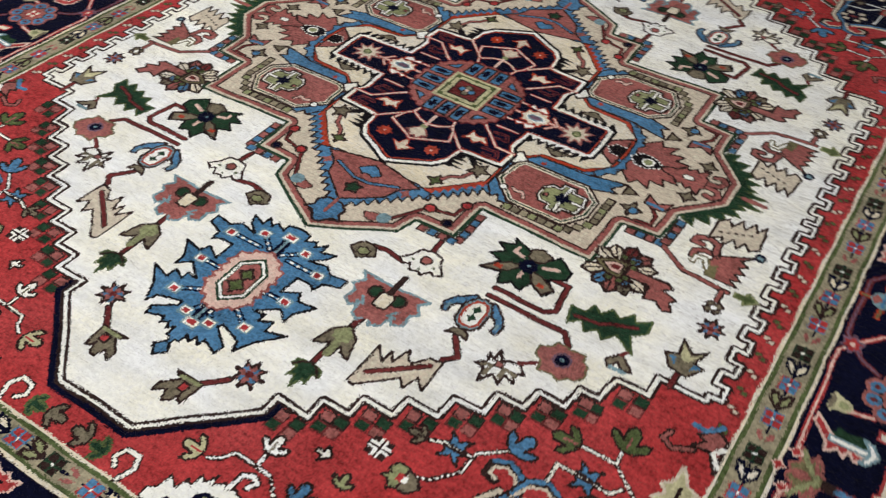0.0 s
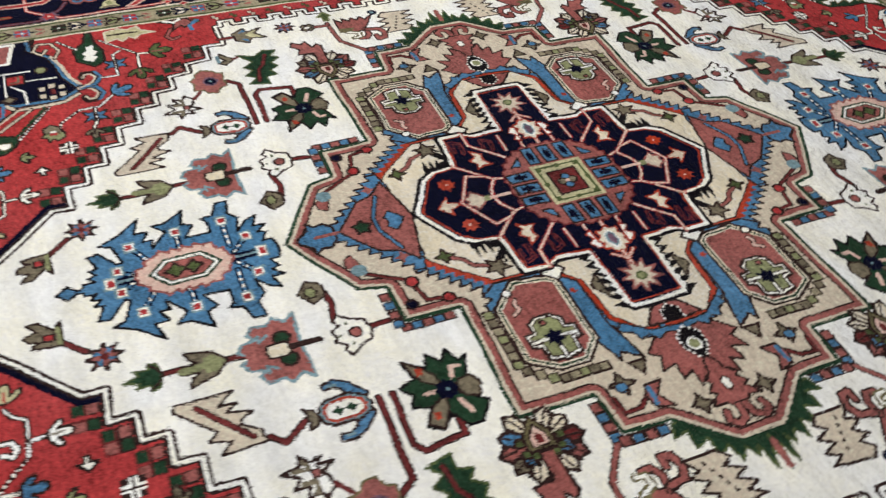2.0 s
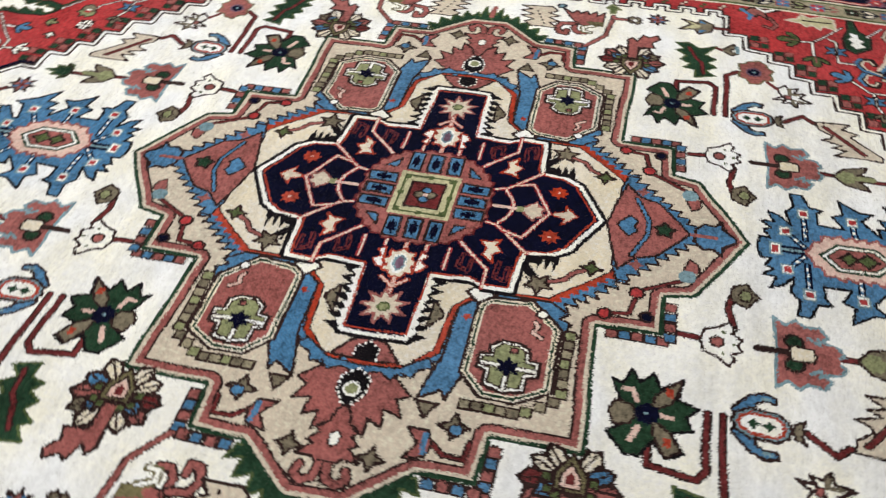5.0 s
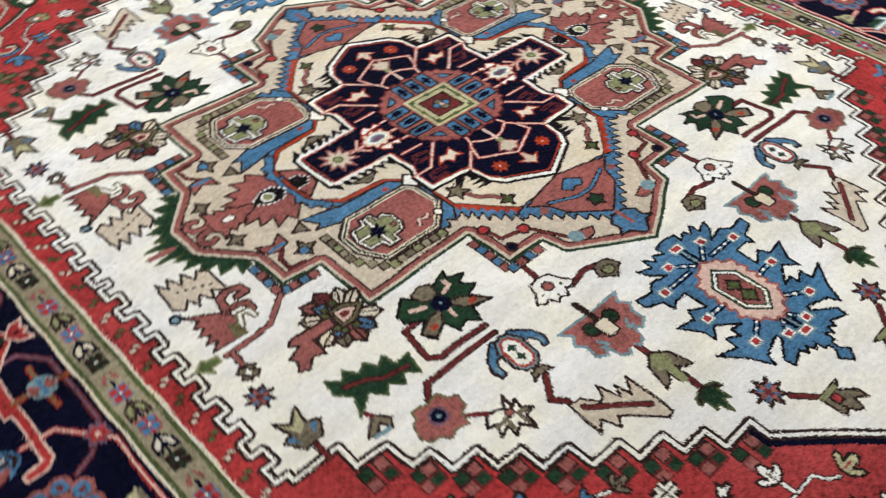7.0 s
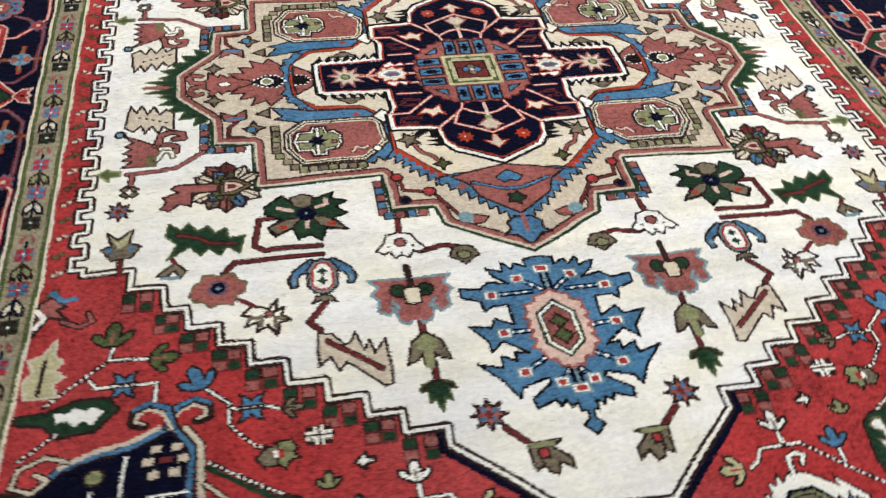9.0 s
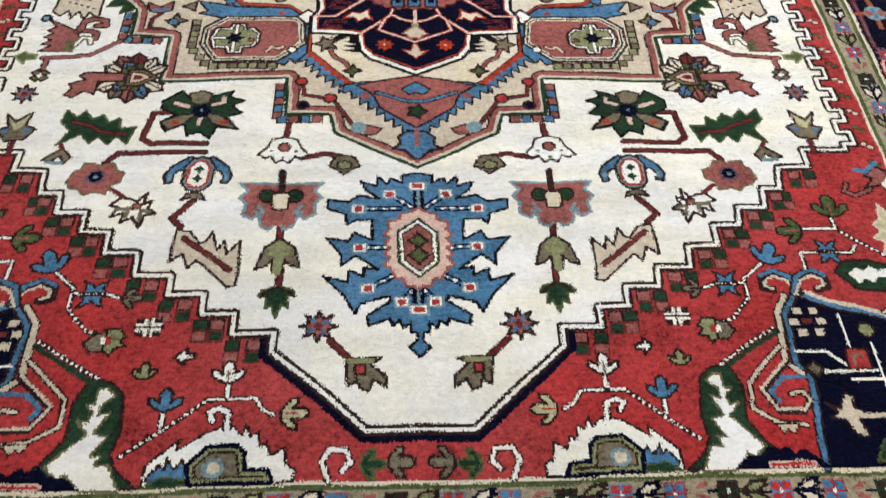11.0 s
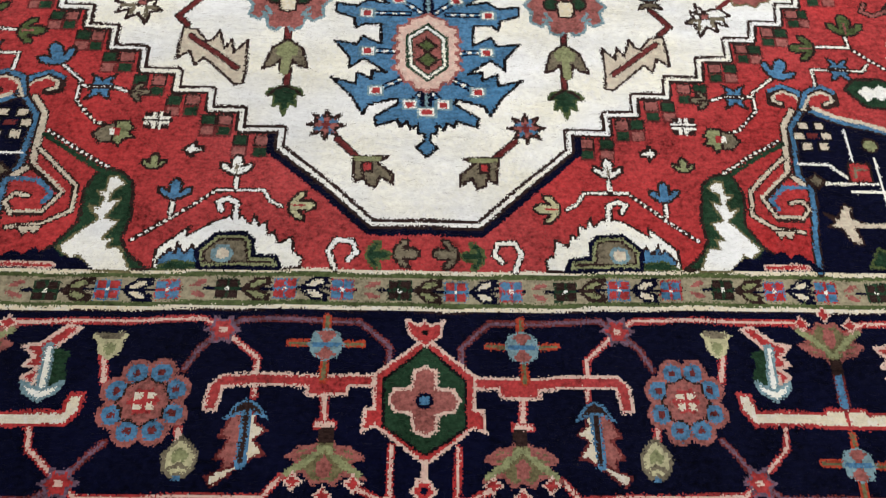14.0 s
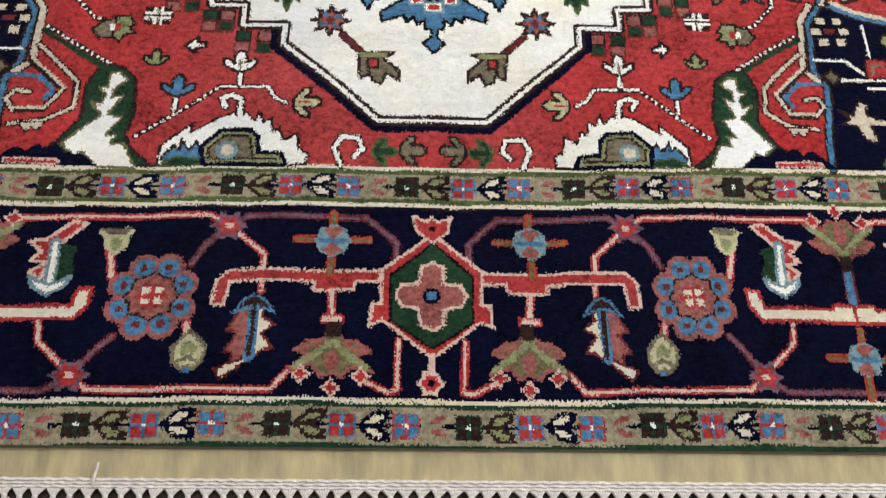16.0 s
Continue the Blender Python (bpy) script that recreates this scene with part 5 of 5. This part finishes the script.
# ---- main border: one half repeat in u (along) and v (out from the inner guard) ----
def border_half(p, wide):
    """Half a repeat, u from 0 to 57.8; v from 0 to 26 outwards."""
    if wide > 8:
        p.begin("border_vine", O_BORDER, "rose vine with pale core")
        p.vine([(4.9, 7.2), (4.8, 4.6), (9.0, 0.9), (24.4, 0.7), (26.9, 2.2), (29.6, 4.9), (31.2, 8.0)], "violet", "maroon", 0.45)
        p.vine([(26.9, 2.2), (29.4, 0.6), (52.9, 0.9), (57.6, 3.8)], "peach", "red", 0.45)
        p.vine([(26.9, 2.2), (22.0, 6.6), (21.9, 12.0)], "peach", "red", 0.42)
        p.vine([(4.3, 18.4), (4.2, 25.0), (5.4, 25.2), (8.8, 23.6)], "peach", "red", 0.42)
        p.vine([(16.4, 22.2), (17.8, 22.8), (19.8, 25.1), (41.6, 25.0), (43.8, 23.0), (48.2, 18.7), (48.6, 15.4)], "peach", "red", 0.45)
        p.vine([(39.4, 17.8), (41.0, 19.4), (43.8, 23.2), (46.4, 25.1), (57.6, 25.1)], "violet", "maroon", 0.42)
        p.vine([(41.5, 6.0), (40.9, 9.4)], "peach", "red", 0.6)
        p.vine([(30.8, 16.4), (30.4, 19.6)], "peach", "red", 0.6)
        p.vine([(13.1, 11.0), (12.9, 15.6)], "peach", "red", 0.6)
        q = p.begin("hooked_bar", O_BORDER, "red hooked bar edged in cream")
        bar = [(6.2, 8.8), (26.2, 8.8), (27.7, 10.3), (28.0, 13.7), (26.5, 13.8), (25.9, 10.4), (15.3, 10.4), (15.4, 11.6), (10.1, 11.5), (9.9, 10.3), (7.0, 10.4)]
        q.poly(bar, "red", "peach", 0.4)
        p.begin("bar_tick", O_BORDER, "cream tick").box(12.9, 15.6, 1.4, 0.5, "peach", "red", 0.3)
        q = p.begin("cream_bar", O_BORDER, "cream hooked bar edged in red")
        q.poly([(57.8, 15.7), (44.4, 15.6), (43.0, 13.6), (42.8, 11.3), (44.5, 11.4), (45.0, 13.8), (54.6, 13.9), (55.2, 13.2), (57.8, 13.2)], "cream", "red", 0.5)
    for name, label, fn, u, v, turn in (
            ("blue_roundel", "pale blue roundel with orange cross", blue_roundel, 13.3, 4.3, 0), ("hanging_lily", "rose and green hanging lily", hanging_lily, 12.5, 20.2, 0),
            ("vase_leaf", "rose and cream cut leaf", lambda q: vase_leaf(q.at(0, 0, 0, 0.92, -1)), 22.7, 17.2, 0), ("rosette", "rose rosette ringed with blue discs", scallop_flower, 35.4, 12.5, 0),
            ("cup_bloom", "yellow and sage cup bloom", cup_bloom, 40.9, 4.2, 0), ("drop_bud", "yellow and sage drooping bud", drop_bud, 30.2, 20.0, 0),
            ("bird_leaf", "red, green and ivory bird-shaped leaf", lambda q: bird_leaf(q.at(0, 0, 0, 0.82)), 48.2, 9.9, 0), ("red_knot", "red knot flower", red_knot, 26.9, 2.2, 0),
            ("red_knot", "red knot flower", red_knot, 43.8, 23.2, 0)):
        fn(p.at(u, v, turn).begin(name, O_BORDER, label))


def border_centre(p):
    p.begin("diamond_flower", O_BORDER, "green diamond with rose cross flower")
    p.poly(both([(0, 2.9), (6.6, 8.7), (6.6, 13.4), (7.8, 13.4), (8.1, 16.5), (6.5, 15.7), (4.9, 16.8), (0, 20.6)]), "red", "peach", 0.45)
    p.poly(both([(0, 4.2), (5.4, 9.4), (5.4, 15.8), (0, 19.3)]), "green", "black", 0.35)
    p.poly(both([(0, 7.2), (1.5, 7.9), (1.6, 10.2), (3.9, 10.6), (4.7, 12.1), (3.9, 13.6), (1.7, 13.9), (1.5, 16.1), (0, 16.8)]), "rose", "peach", 0.45)
    p.disc(0, 12.0, 1.2, "navy")
    p.box(0, 12.0, 0.6, 0.55, "blue")
    p.poly(both([(0, 0.4), (0.8, 1.2), (2.6, 0.4), (2.2, 2.6), (0, 4.2)]), "red", "peach", 0.4)
    p.box(0, 2.2, 0.4, 0.4, "black")
    p.line([(0, 20.4), (0, 23.0)], "peach", 0.9)
    p.star(0, 24.0, 1.6, "red", 6, "peach", 0.7, 0.4)
    p.box(0, 24.0, 0.4, 0.4, "navy")


def border_end(p):
    stem = p.at(0, 0).begin("palmette_stem", O_BORDER, "blue stem edged in dark red")
    stem.line([(0, 8.2), (0, 12.6)], "maroon", 1.7)
    stem.line([(0, 8.2), (0, 12.6)], "blue", 1.0)
    vee_palmette(p.at(0, 5.0).begin("vee_palmette", O_BORDER, "olive and rose fan palmette"))
    blue_roundel(p.at(0, 20.6).begin("blue_roundel", O_BORDER, "pale blue roundel with orange cross"))


for s in (1, -1):
    for edge, put in ((123.2, lambda u, v: (u, s * (123.2 + v))), (92.6, lambda u, v: (s * (92.6 + v * 0.975), u))):
        base = Pen(put)
        for c, d in ((0, 1), (0, -1), (115.6, -1), (-115.6, 1)):
            border_half(Pen(lambda u, v, c=c, d=d: base.put(c + d * u, v)), 9)
        border_centre(Pen(base.put))
        for c in (57.8, -57.8):
            border_end(Pen(lambda u, v, c=c: base.put(c + u, v)))

# ---- wool ----
def wool(name, rgb, rough=0.95, shift=0.22):
    """Cut wool pile: knot grain, slow streaks across the rug (abrash), soft wear and painted nap shading."""
    m = bpy.data.materials.new(name)
    m.use_nodes = True
    nt = m.node_tree
    n, l = nt.nodes, nt.links
    bsdf = n["Principled BSDF"]
    co = n.new("ShaderNodeTexCoord")

    def noisy(scale, stretch, detail=2.0):
        mp = n.new("ShaderNodeMapping")
        mp.inputs["Scale"].default_value = stretch
        tx = n.new("ShaderNodeTexNoise")
        tx.inputs["Scale"].default_value, tx.inputs["Detail"].default_value = scale, detail
        l.new(co.outputs["Object"], mp.inputs["Vector"])
        l.new(mp.outputs["Vector"], tx.inputs["Vector"])
        return tx.outputs["Fac"]

    def math_node(op, a, b):
        k = n.new("ShaderNodeMath")
        k.operation = op
        for i, v in enumerate((a, b)):
            if hasattr(v, "links"):
                l.new(v, k.inputs[i])
            else:
                k.inputs[i].default_value = v
        return k.outputs[0]

    grain = noisy(260.0, (1.0, 1.0, 1.0), 2.0)
    tuft = noisy(85.0, (1.0, 1.5, 1.0), 2.0)
    streak = noisy(5.0, (0.35, 5.0, 1.0), 2.0)
    patch = noisy(2.3, (1.0, 1.0, 1.0), 3.0)
    lum = 0.3 * rgb[0] + 0.6 * rgb[1] + 0.1 * rgb[2]
    deep = min(1.0, max(0.2, 1.15 - 1.15 * lum / 0.75))
    shift = 0.30 if lum > 0.6 else shift * min(1.0, 0.45 + deep)
    value = math_node("ADD", math_node("MULTIPLY", grain, 1.6 * deep), math_node("MULTIPLY", tuft, 1.5 * deep))
    value = math_node("ADD", value, math_node("MULTIPLY", streak, shift * 1.3))
    value = math_node("ADD", value, math_node("MULTIPLY", patch, shift))
    # the leaning nap's light and dark, painted into the colour as soft blotches
    painted_nap_shade = noisy(13.0, (1.0, 0.8, 1.0), 2.0)
    value = math_node("ADD", value, math_node("MULTIPLY", painted_nap_shade, 1.3 * deep))
    value = math_node("ADD", value, 1.0 - 2.2 * deep - shift * 1.15)
    hsv = n.new("ShaderNodeHueSaturation")
    hsv.inputs["Color"].default_value = (*rgb, 1)
    if lum > 0.6:
        # undyed wool: here a yellower fleece, there a cooler one
        fleece = n.new("ShaderNodeMix")
        fleece.data_type = "RGBA"
        fleece.inputs["A"].default_value = (rgb[0], rgb[1] * 0.985, rgb[2] * 0.90, 1)
        fleece.inputs["B"].default_value = (rgb[0] * 0.975, rgb[1], min(1, rgb[2] * 1.06), 1)
        spread = n.new("ShaderNodeMapRange")
        spread.inputs["From Min"].default_value, spread.inputs["From Max"].default_value = 0.35, 0.65
        l.new(noisy(6.0, (1.0, 1.6, 1.0), 3.0), spread.inputs["Value"])
        l.new(spread.outputs["Result"], fleece.inputs["Factor"])
        l.new(fleece.outputs["Result"], hsv.inputs["Color"])
    l.new(value, hsv.inputs["Value"])
    l.new(math_node("ADD", math_node("MULTIPLY", patch, 0.25), 0.87), hsv.inputs["Saturation"])
    # sheen of the fibre tips, painted as lighter specks over the dyed wool
    tip_sheen = n.new("ShaderNodeMix")
    tip_sheen.data_type, tip_sheen.blend_type = "RGBA", "MIX"
    tip_sheen.inputs["B"].default_value = (*[min(0.85, v * 1.6 + 0.003) for v in rgb], 1)
    ramp = n.new("ShaderNodeMapRange")
    ramp.inputs["From Min"].default_value, ramp.inputs["From Max"].default_value, ramp.inputs["To Max"].default_value = 0.50, 0.74, 0.6
    l.new(noisy(150.0, (1.0, 0.8, 1.0), 3.0), ramp.inputs["Value"])
    l.new(ramp.outputs["Result"], tip_sheen.inputs["Factor"])
    l.new(hsv.outputs["Color"], tip_sheen.inputs["A"])
    l.new(tip_sheen.outputs["Result"], bsdf.inputs["Base Color"])
    bsdf.inputs["Roughness"].default_value = rough
    bsdf.inputs["Specular IOR Level"].default_value = 0.03
    bsdf.inputs["Sheen Weight"].default_value = 0.03
    bsdf.inputs["Sheen Roughness"].default_value = 0.5
    height = math_node("ADD", math_node("MULTIPLY", grain, 0.5), tuft)
    fine = n.new("ShaderNodeBump")
    fine.inputs["Strength"].default_value, fine.inputs["Distance"].default_value = 0.4, 0.002
    l.new(height, fine.inputs["Height"])
    slow = n.new("ShaderNodeBump")
    slow.inputs["Strength"].default_value, slow.inputs["Distance"].default_value = 0.5, 0.02
    l.new(noisy(4.5, (1.0, 1.0, 1.0), 1.0), slow.inputs["Height"])
    l.new(slow.outputs["Normal"], fine.inputs["Normal"])
    l.new(fine.outputs["Normal"], bsdf.inputs["Normal"])
    return m


WOOL = [wool("wool_" + c, PALETTE[c]) for c in COLOURS]


def plain(name, rgb, rough, scale, depth=0.2, bump=0.1, stretch=(1, 1, 1)):
    m = bpy.data.materials.new(name)
    m.use_nodes = True
    nt = m.node_tree
    n, l = nt.nodes, nt.links
    bsdf = n["Principled BSDF"]
    co, mp, tx, rp, bp = n.new("ShaderNodeTexCoord"), n.new("ShaderNodeMapping"), n.new("ShaderNodeTexNoise"), n.new("ShaderNodeValToRGB"), n.new("ShaderNodeBump")
    mp.inputs["Scale"].default_value = stretch
    tx.inputs["Scale"].default_value, tx.inputs["Detail"].default_value = scale, 5.0
    l.new(co.outputs["Object"], mp.inputs["Vector"])
    l.new(mp.outputs["Vector"], tx.inputs["Vector"])
    rp.color_ramp.elements[0].position, rp.color_ramp.elements[1].position = 0.3, 0.7
    rp.color_ramp.elements[0].color = (*[c * (1 - depth) for c in rgb], 1)
    rp.color_ramp.elements[1].color = (*[min(1, c * (1 + depth)) for c in rgb], 1)
    l.new(tx.outputs["Fac"], rp.inputs["Fac"])
    l.new(rp.outputs["Color"], bsdf.inputs["Base Color"])
    bsdf.inputs["Roughness"].default_value = rough
    bp.inputs["Strength"].default_value, bp.inputs["Distance"].default_value = bump, 0.004
    l.new(tx.outputs["Fac"], bp.inputs["Height"])
    l.new(bp.outputs["Normal"], bsdf.inputs["Normal"])
    return m


FLATWEAVE = plain("flatweave", (0.86, 0.765, 0.50), 0.9, 60, 0.16, 0.5, (1.0, 0.25, 1.0))
COTTON = plain("cotton_cord", (0.84, 0.79, 0.74), 0.9, 120, 0.18, 0.4)
JUTE = plain("foundation_cotton", (0.22, 0.18, 0.13), 0.95, 80)
FLOOR = plain("dark_floor_board", (0.050, 0.036, 0.028), 0.45, 9, 0.35, 0.15, (1, 8, 1))
PAINT = plain("wall_paint", (0.74, 0.72, 0.67), 0.85, 3, 0.03, 0.05)

# ---- room round the rug ----
def slab(name, x0, y0, z0, x1, y1, z1, mat, label):
    bm = bmesh.new()
    bmesh.ops.create_cube(bm, size=1, matrix=Matrix.LocRotScale(((x0 + x1) / 2, (y0 + y1) / 2, (z0 + z1) / 2), None, (x1 - x0, y1 - y0, z1 - z0)))
    me = bpy.data.meshes.new(name)
    bm.to_mesh(me)
    bm.free()
    me.materials.append(mat)
    return tagged(new(name, me), label, name.split("_")[0], "", "structure")


slab("floor", -4.4, -4.9, -0.112, 4.4, 4.9, -0.012, FLOOR, "dark floor under the rug")
slab("ceiling", -4.4, -4.9, 2.9, 4.4, 4.9, 3.0, PAINT, "plain white ceiling")
slab("wall_north", -4.4, 4.9, -0.012, 4.4, 5.0, 2.9, PAINT, "plain painted wall")
slab("wall_south", -4.4, -5.0, -0.012, 4.4, -4.9, 2.9, PAINT, "plain painted wall")
slab("wall_east", 4.4, -5.0, -0.012, 4.5, 5.0, 2.9, PAINT, "plain painted wall")
slab("wall_west", -4.5, -5.0, -0.012, -4.4, 5.0, 2.9, PAINT, "plain painted wall")

# ---- the rug itself ----
rug = tagged(new("rug"), "hand-knotted wool rug with ivory field, navy medallion and white fringe", "rug")


def tie_meshes():
    """One mesh for each part of the chart: runs of knots of one colour."""
    key = owner.astype(np.int64) * 64 + chart
    change = np.ones((NY, NX), bool)
    change[:, 1:] = key[:, 1:] != key[:, :-1]
    # no run longer than a few knots, so that each can stand and lean by itself
    change |= (np.arange(NX)[None, :] + rng.integers(0, 7, NY)[:, None]) % 7 == 0
    js, starts = np.nonzero(change)
    flat = js * NX + starts
    ends = np.append(flat[1:], NY * NX) - js * NX
    ends = np.minimum(ends, NX)
    own, col = owner[js, starts], chart[js, starts]
    order = np.argsort(own, kind="stable")
    cuts = np.searchsorted(own[order], np.arange(len(owners) + 1))
    made = {}
    for i, (name, parent, label) in enumerate(owners):
        sel = order[cuts[i]:cuts[i + 1]]
        if not len(sel):
            continue
        x0 = starts[sel] * KNOT - HW / 100
        x1 = ends[sel] * KNOT - HW / 100
        y0 = js[sel] * KNOT - HL / 100
        v = np.zeros((len(sel), 4, 3))
        v[:, 0, 0] = v[:, 3, 0] = x0
        v[:, 1, 0] = v[:, 2, 0] = x1
        v[:, 0, 1] = v[:, 1, 1] = y0
        v[:, 2, 1] = v[:, 3, 1] = y0 + KNOT
        # the rug lies a little uneven, dark outlines sit lower, and the tufts lean this way and that
        wave = 0.0016 * np.sin(v[:, :, 0] * 5.1 + 1.2 * np.sin(v[:, :, 1] * 3.3)) * np.sin(v[:, :, 1] * 6.4 + 0.8) + 0.0018
        low = np.isin(col[sel], [CODE["brown"], CODE["black"]]) * 0.0004
        lean_x, lean_y = rng.normal(0, 0.00009, len(sel)), rng.normal(0.0, 0.00008, len(sel))
        v[:, :, 2] = wave - low[:, None] + lean_x[:, None] * np.array([-1, 1, 1, -1]) + lean_y[:, None] * np.array([-1, -1, 1, 1])
        used = np.unique(col[sel])
        me = bpy.data.meshes.new(name)
        me.vertices.add(len(sel) * 4)
        me.vertices.foreach_set("co", v.ravel())
        me.loops.add(len(sel) * 4)
        me.loops.foreach_set("vertex_index", np.arange(len(sel) * 4))
        me.polygons.add(len(sel))
        me.polygons.foreach_set("loop_start", np.arange(len(sel)) * 4)
        me.polygons.foreach_set("loop_total", np.full(len(sel), 4))
        for c in used:
            me.materials.append(WOOL[c])
        me.polygons.foreach_set("material_index", np.searchsorted(used, col[sel]))
        me.update()
        ob = new(name, me)
        ob.parent = made.get(parent, rug) if parent else rug
        if label:
            tagged(ob, label)
        made[i] = ob


tie_meshes()


def part(name, bm, mat, parent, label=""):
    me = bpy.data.meshes.new(name)
    bm.to_mesh(me)
    bm.free()
    me.materials.append(mat)
    ob = new(name, me)
    ob.parent = parent
    return tagged(ob, label) if label else ob


bm = bmesh.new()
bmesh.ops.create_cube(bm, size=1, matrix=Matrix.LocRotScale((0, 0, -0.0068), None, (HW / 50 + 0.006, HL / 50 + 0.004, 0.0112)))
part("foundation", bm, JUTE, rug, "woven cotton foundation under the pile")

# flat-woven ends with a slight wave, and the knotted fringe
for s in (1, -1):
    bm = bmesh.new()
    nx, ny = 260, 8
    grid = []
    for j in range(ny + 1):
        y = HL / 100 + 0.001 + 0.038 * j / ny
        row = []
        for i in range(nx + 1):
            x = -HW / 100 + 2 * HW / 100 * i / nx
            wob = 0.0016 * noise.noise((x * 7, y * 3, 3.1)) + 0.0009 * noise.noise((x * 23, y * 9, 1.0))
            edge = 0.0016 * noise.noise((x * 9, s * 2.0, 5.0)) * j / ny
            row.append(bm.verts.new((x, s * (y + edge), -0.0035 + wob - 0.002 * j / ny)))
        grid.append(row)
    for j in range(ny):
        for i in range(nx):
            q = (grid[j][i], grid[j][i + 1], grid[j + 1][i + 1], grid[j + 1][i])
            bm.faces.new(q if s > 0 else q[::-1])
    bmesh.ops.solidify(bm, geom=bm.faces[:], thickness=-0.003)
    part("flatwoven_end", bm, FLATWEAVE, rug, "straw-coloured flat-woven end")


def cord(bm, pts, r0, r1, sides=5):
    """A thin twisted cord along points, tapering from r0 to r1."""
    rings = []
    for k, q in enumerate(pts):
        d = (Vector(pts[min(k + 1, len(pts) - 1)]) - Vector(pts[max(k - 1, 0)])).normalized()
        a = d.cross(Vector((0, 0, 1))).normalized()
        b = a.cross(d)
        r = r0 + (r1 - r0) * k / (len(pts) - 1)
        rings.append([bm.verts.new(Vector(q) + (a * math.cos(t) + b * math.sin(t)) * r) for t in [2 * math.pi * i / sides for i in range(sides)]])
    for p0, p1 in zip(rings, rings[1:]):
        for i in range(sides):
            bm.faces.new((p0[i], p0[(i + 1) % sides], p1[(i + 1) % sides], p1[i]))
    bm.faces.new(rings[-1])


def tassel_mesh(seed):
    """Cords gathered from a span of the edge into one knot, then hanging loose."""
    rnd = random.Random(seed)
    bm = bmesh.new()
    knot = Vector((rnd.uniform(-0.002, 0.002), -0.0105 + rnd.uniform(-0.0015, 0.0015), 0.004))
    for k in range(5):
        x = (k - 2) * 0.0043
        top = Vector((x, 0.002, 0.004))
        mid = top.lerp(knot, 0.5) + Vector((0, 0, 0.001))
        cord(bm, [top, mid, knot], 0.0021, 0.0019)
    bmesh.ops.create_icosphere(bm, subdivisions=1, radius=0.0046, matrix=Matrix.LocRotScale(knot, None, (0.9, 1.2, 0.7)))
    for k in range(7):
        x = (k - 3) * 0.0026
        a = knot + Vector((x * 0.5, -0.003, 0))
        b = a + Vector((x * 1.2 + rnd.uniform(-0.002, 0.002), -0.022, -0.0015))
        c = b + Vector((x * 0.8 + rnd.uniform(-0.005, 0.005), -0.028 + rnd.uniform(-0.006, 0.004), -0.001))
        cord(bm, [a, b, c], 0.0018, 0.0010, 4)
    me = bpy.data.meshes.new("tassel")
    bm.to_mesh(me)
    bm.free()
    me.materials.append(COTTON)
    return me


shapes = [tassel_mesh(k) for k in range(9)]
rnd = random.Random(4)
for s in (1, -1):
    bm = bmesh.new()
    for lane, (dy, z) in enumerate(((0.0395, -0.004), (0.0435, -0.005), (0.0475, -0.0055))):
        pts = [(-HW / 100 + 2 * HW / 100 * i / 420, s * (HL / 100 + dy + 0.0007 * math.sin(i * 2.1 + lane * 2)), z + 0.0008 * math.cos(i * 1.7 + lane)) for i in range(421)]
        cord(bm, pts, 0.0027, 0.0027)
    part("fringe_braid", bm, COTTON, rug, "white cotton braid along the end")
    n = 126
    for k in range(n):
        x = -HW / 100 + 0.012 + (2 * HW / 100 - 0.024) * k / (n - 1)
        ob = new("tassel", shapes[rnd.randrange(len(shapes))])
        ob.matrix_world = pose(x, s * (HL / 100 + 0.049), -0.010, 0, 0, (0 if s < 0 else 180) + rnd.uniform(-9, 9))
        ob.parent = rug

# a loose thread end lying on the flat-woven end
bm = bmesh.new()
cord(bm, [(0, 0, 0), (0.0015, 0.009, 0.002), (0.003, 0.018, 0.001), (0.003, 0.026, 0.0)], 0.0022, 0.0014)
th = part("loose_thread", bm, COTTON, rug, "loose white thread end")
th.matrix_world = pose(-0.40, -HL / 100 - 0.046, 0.001)
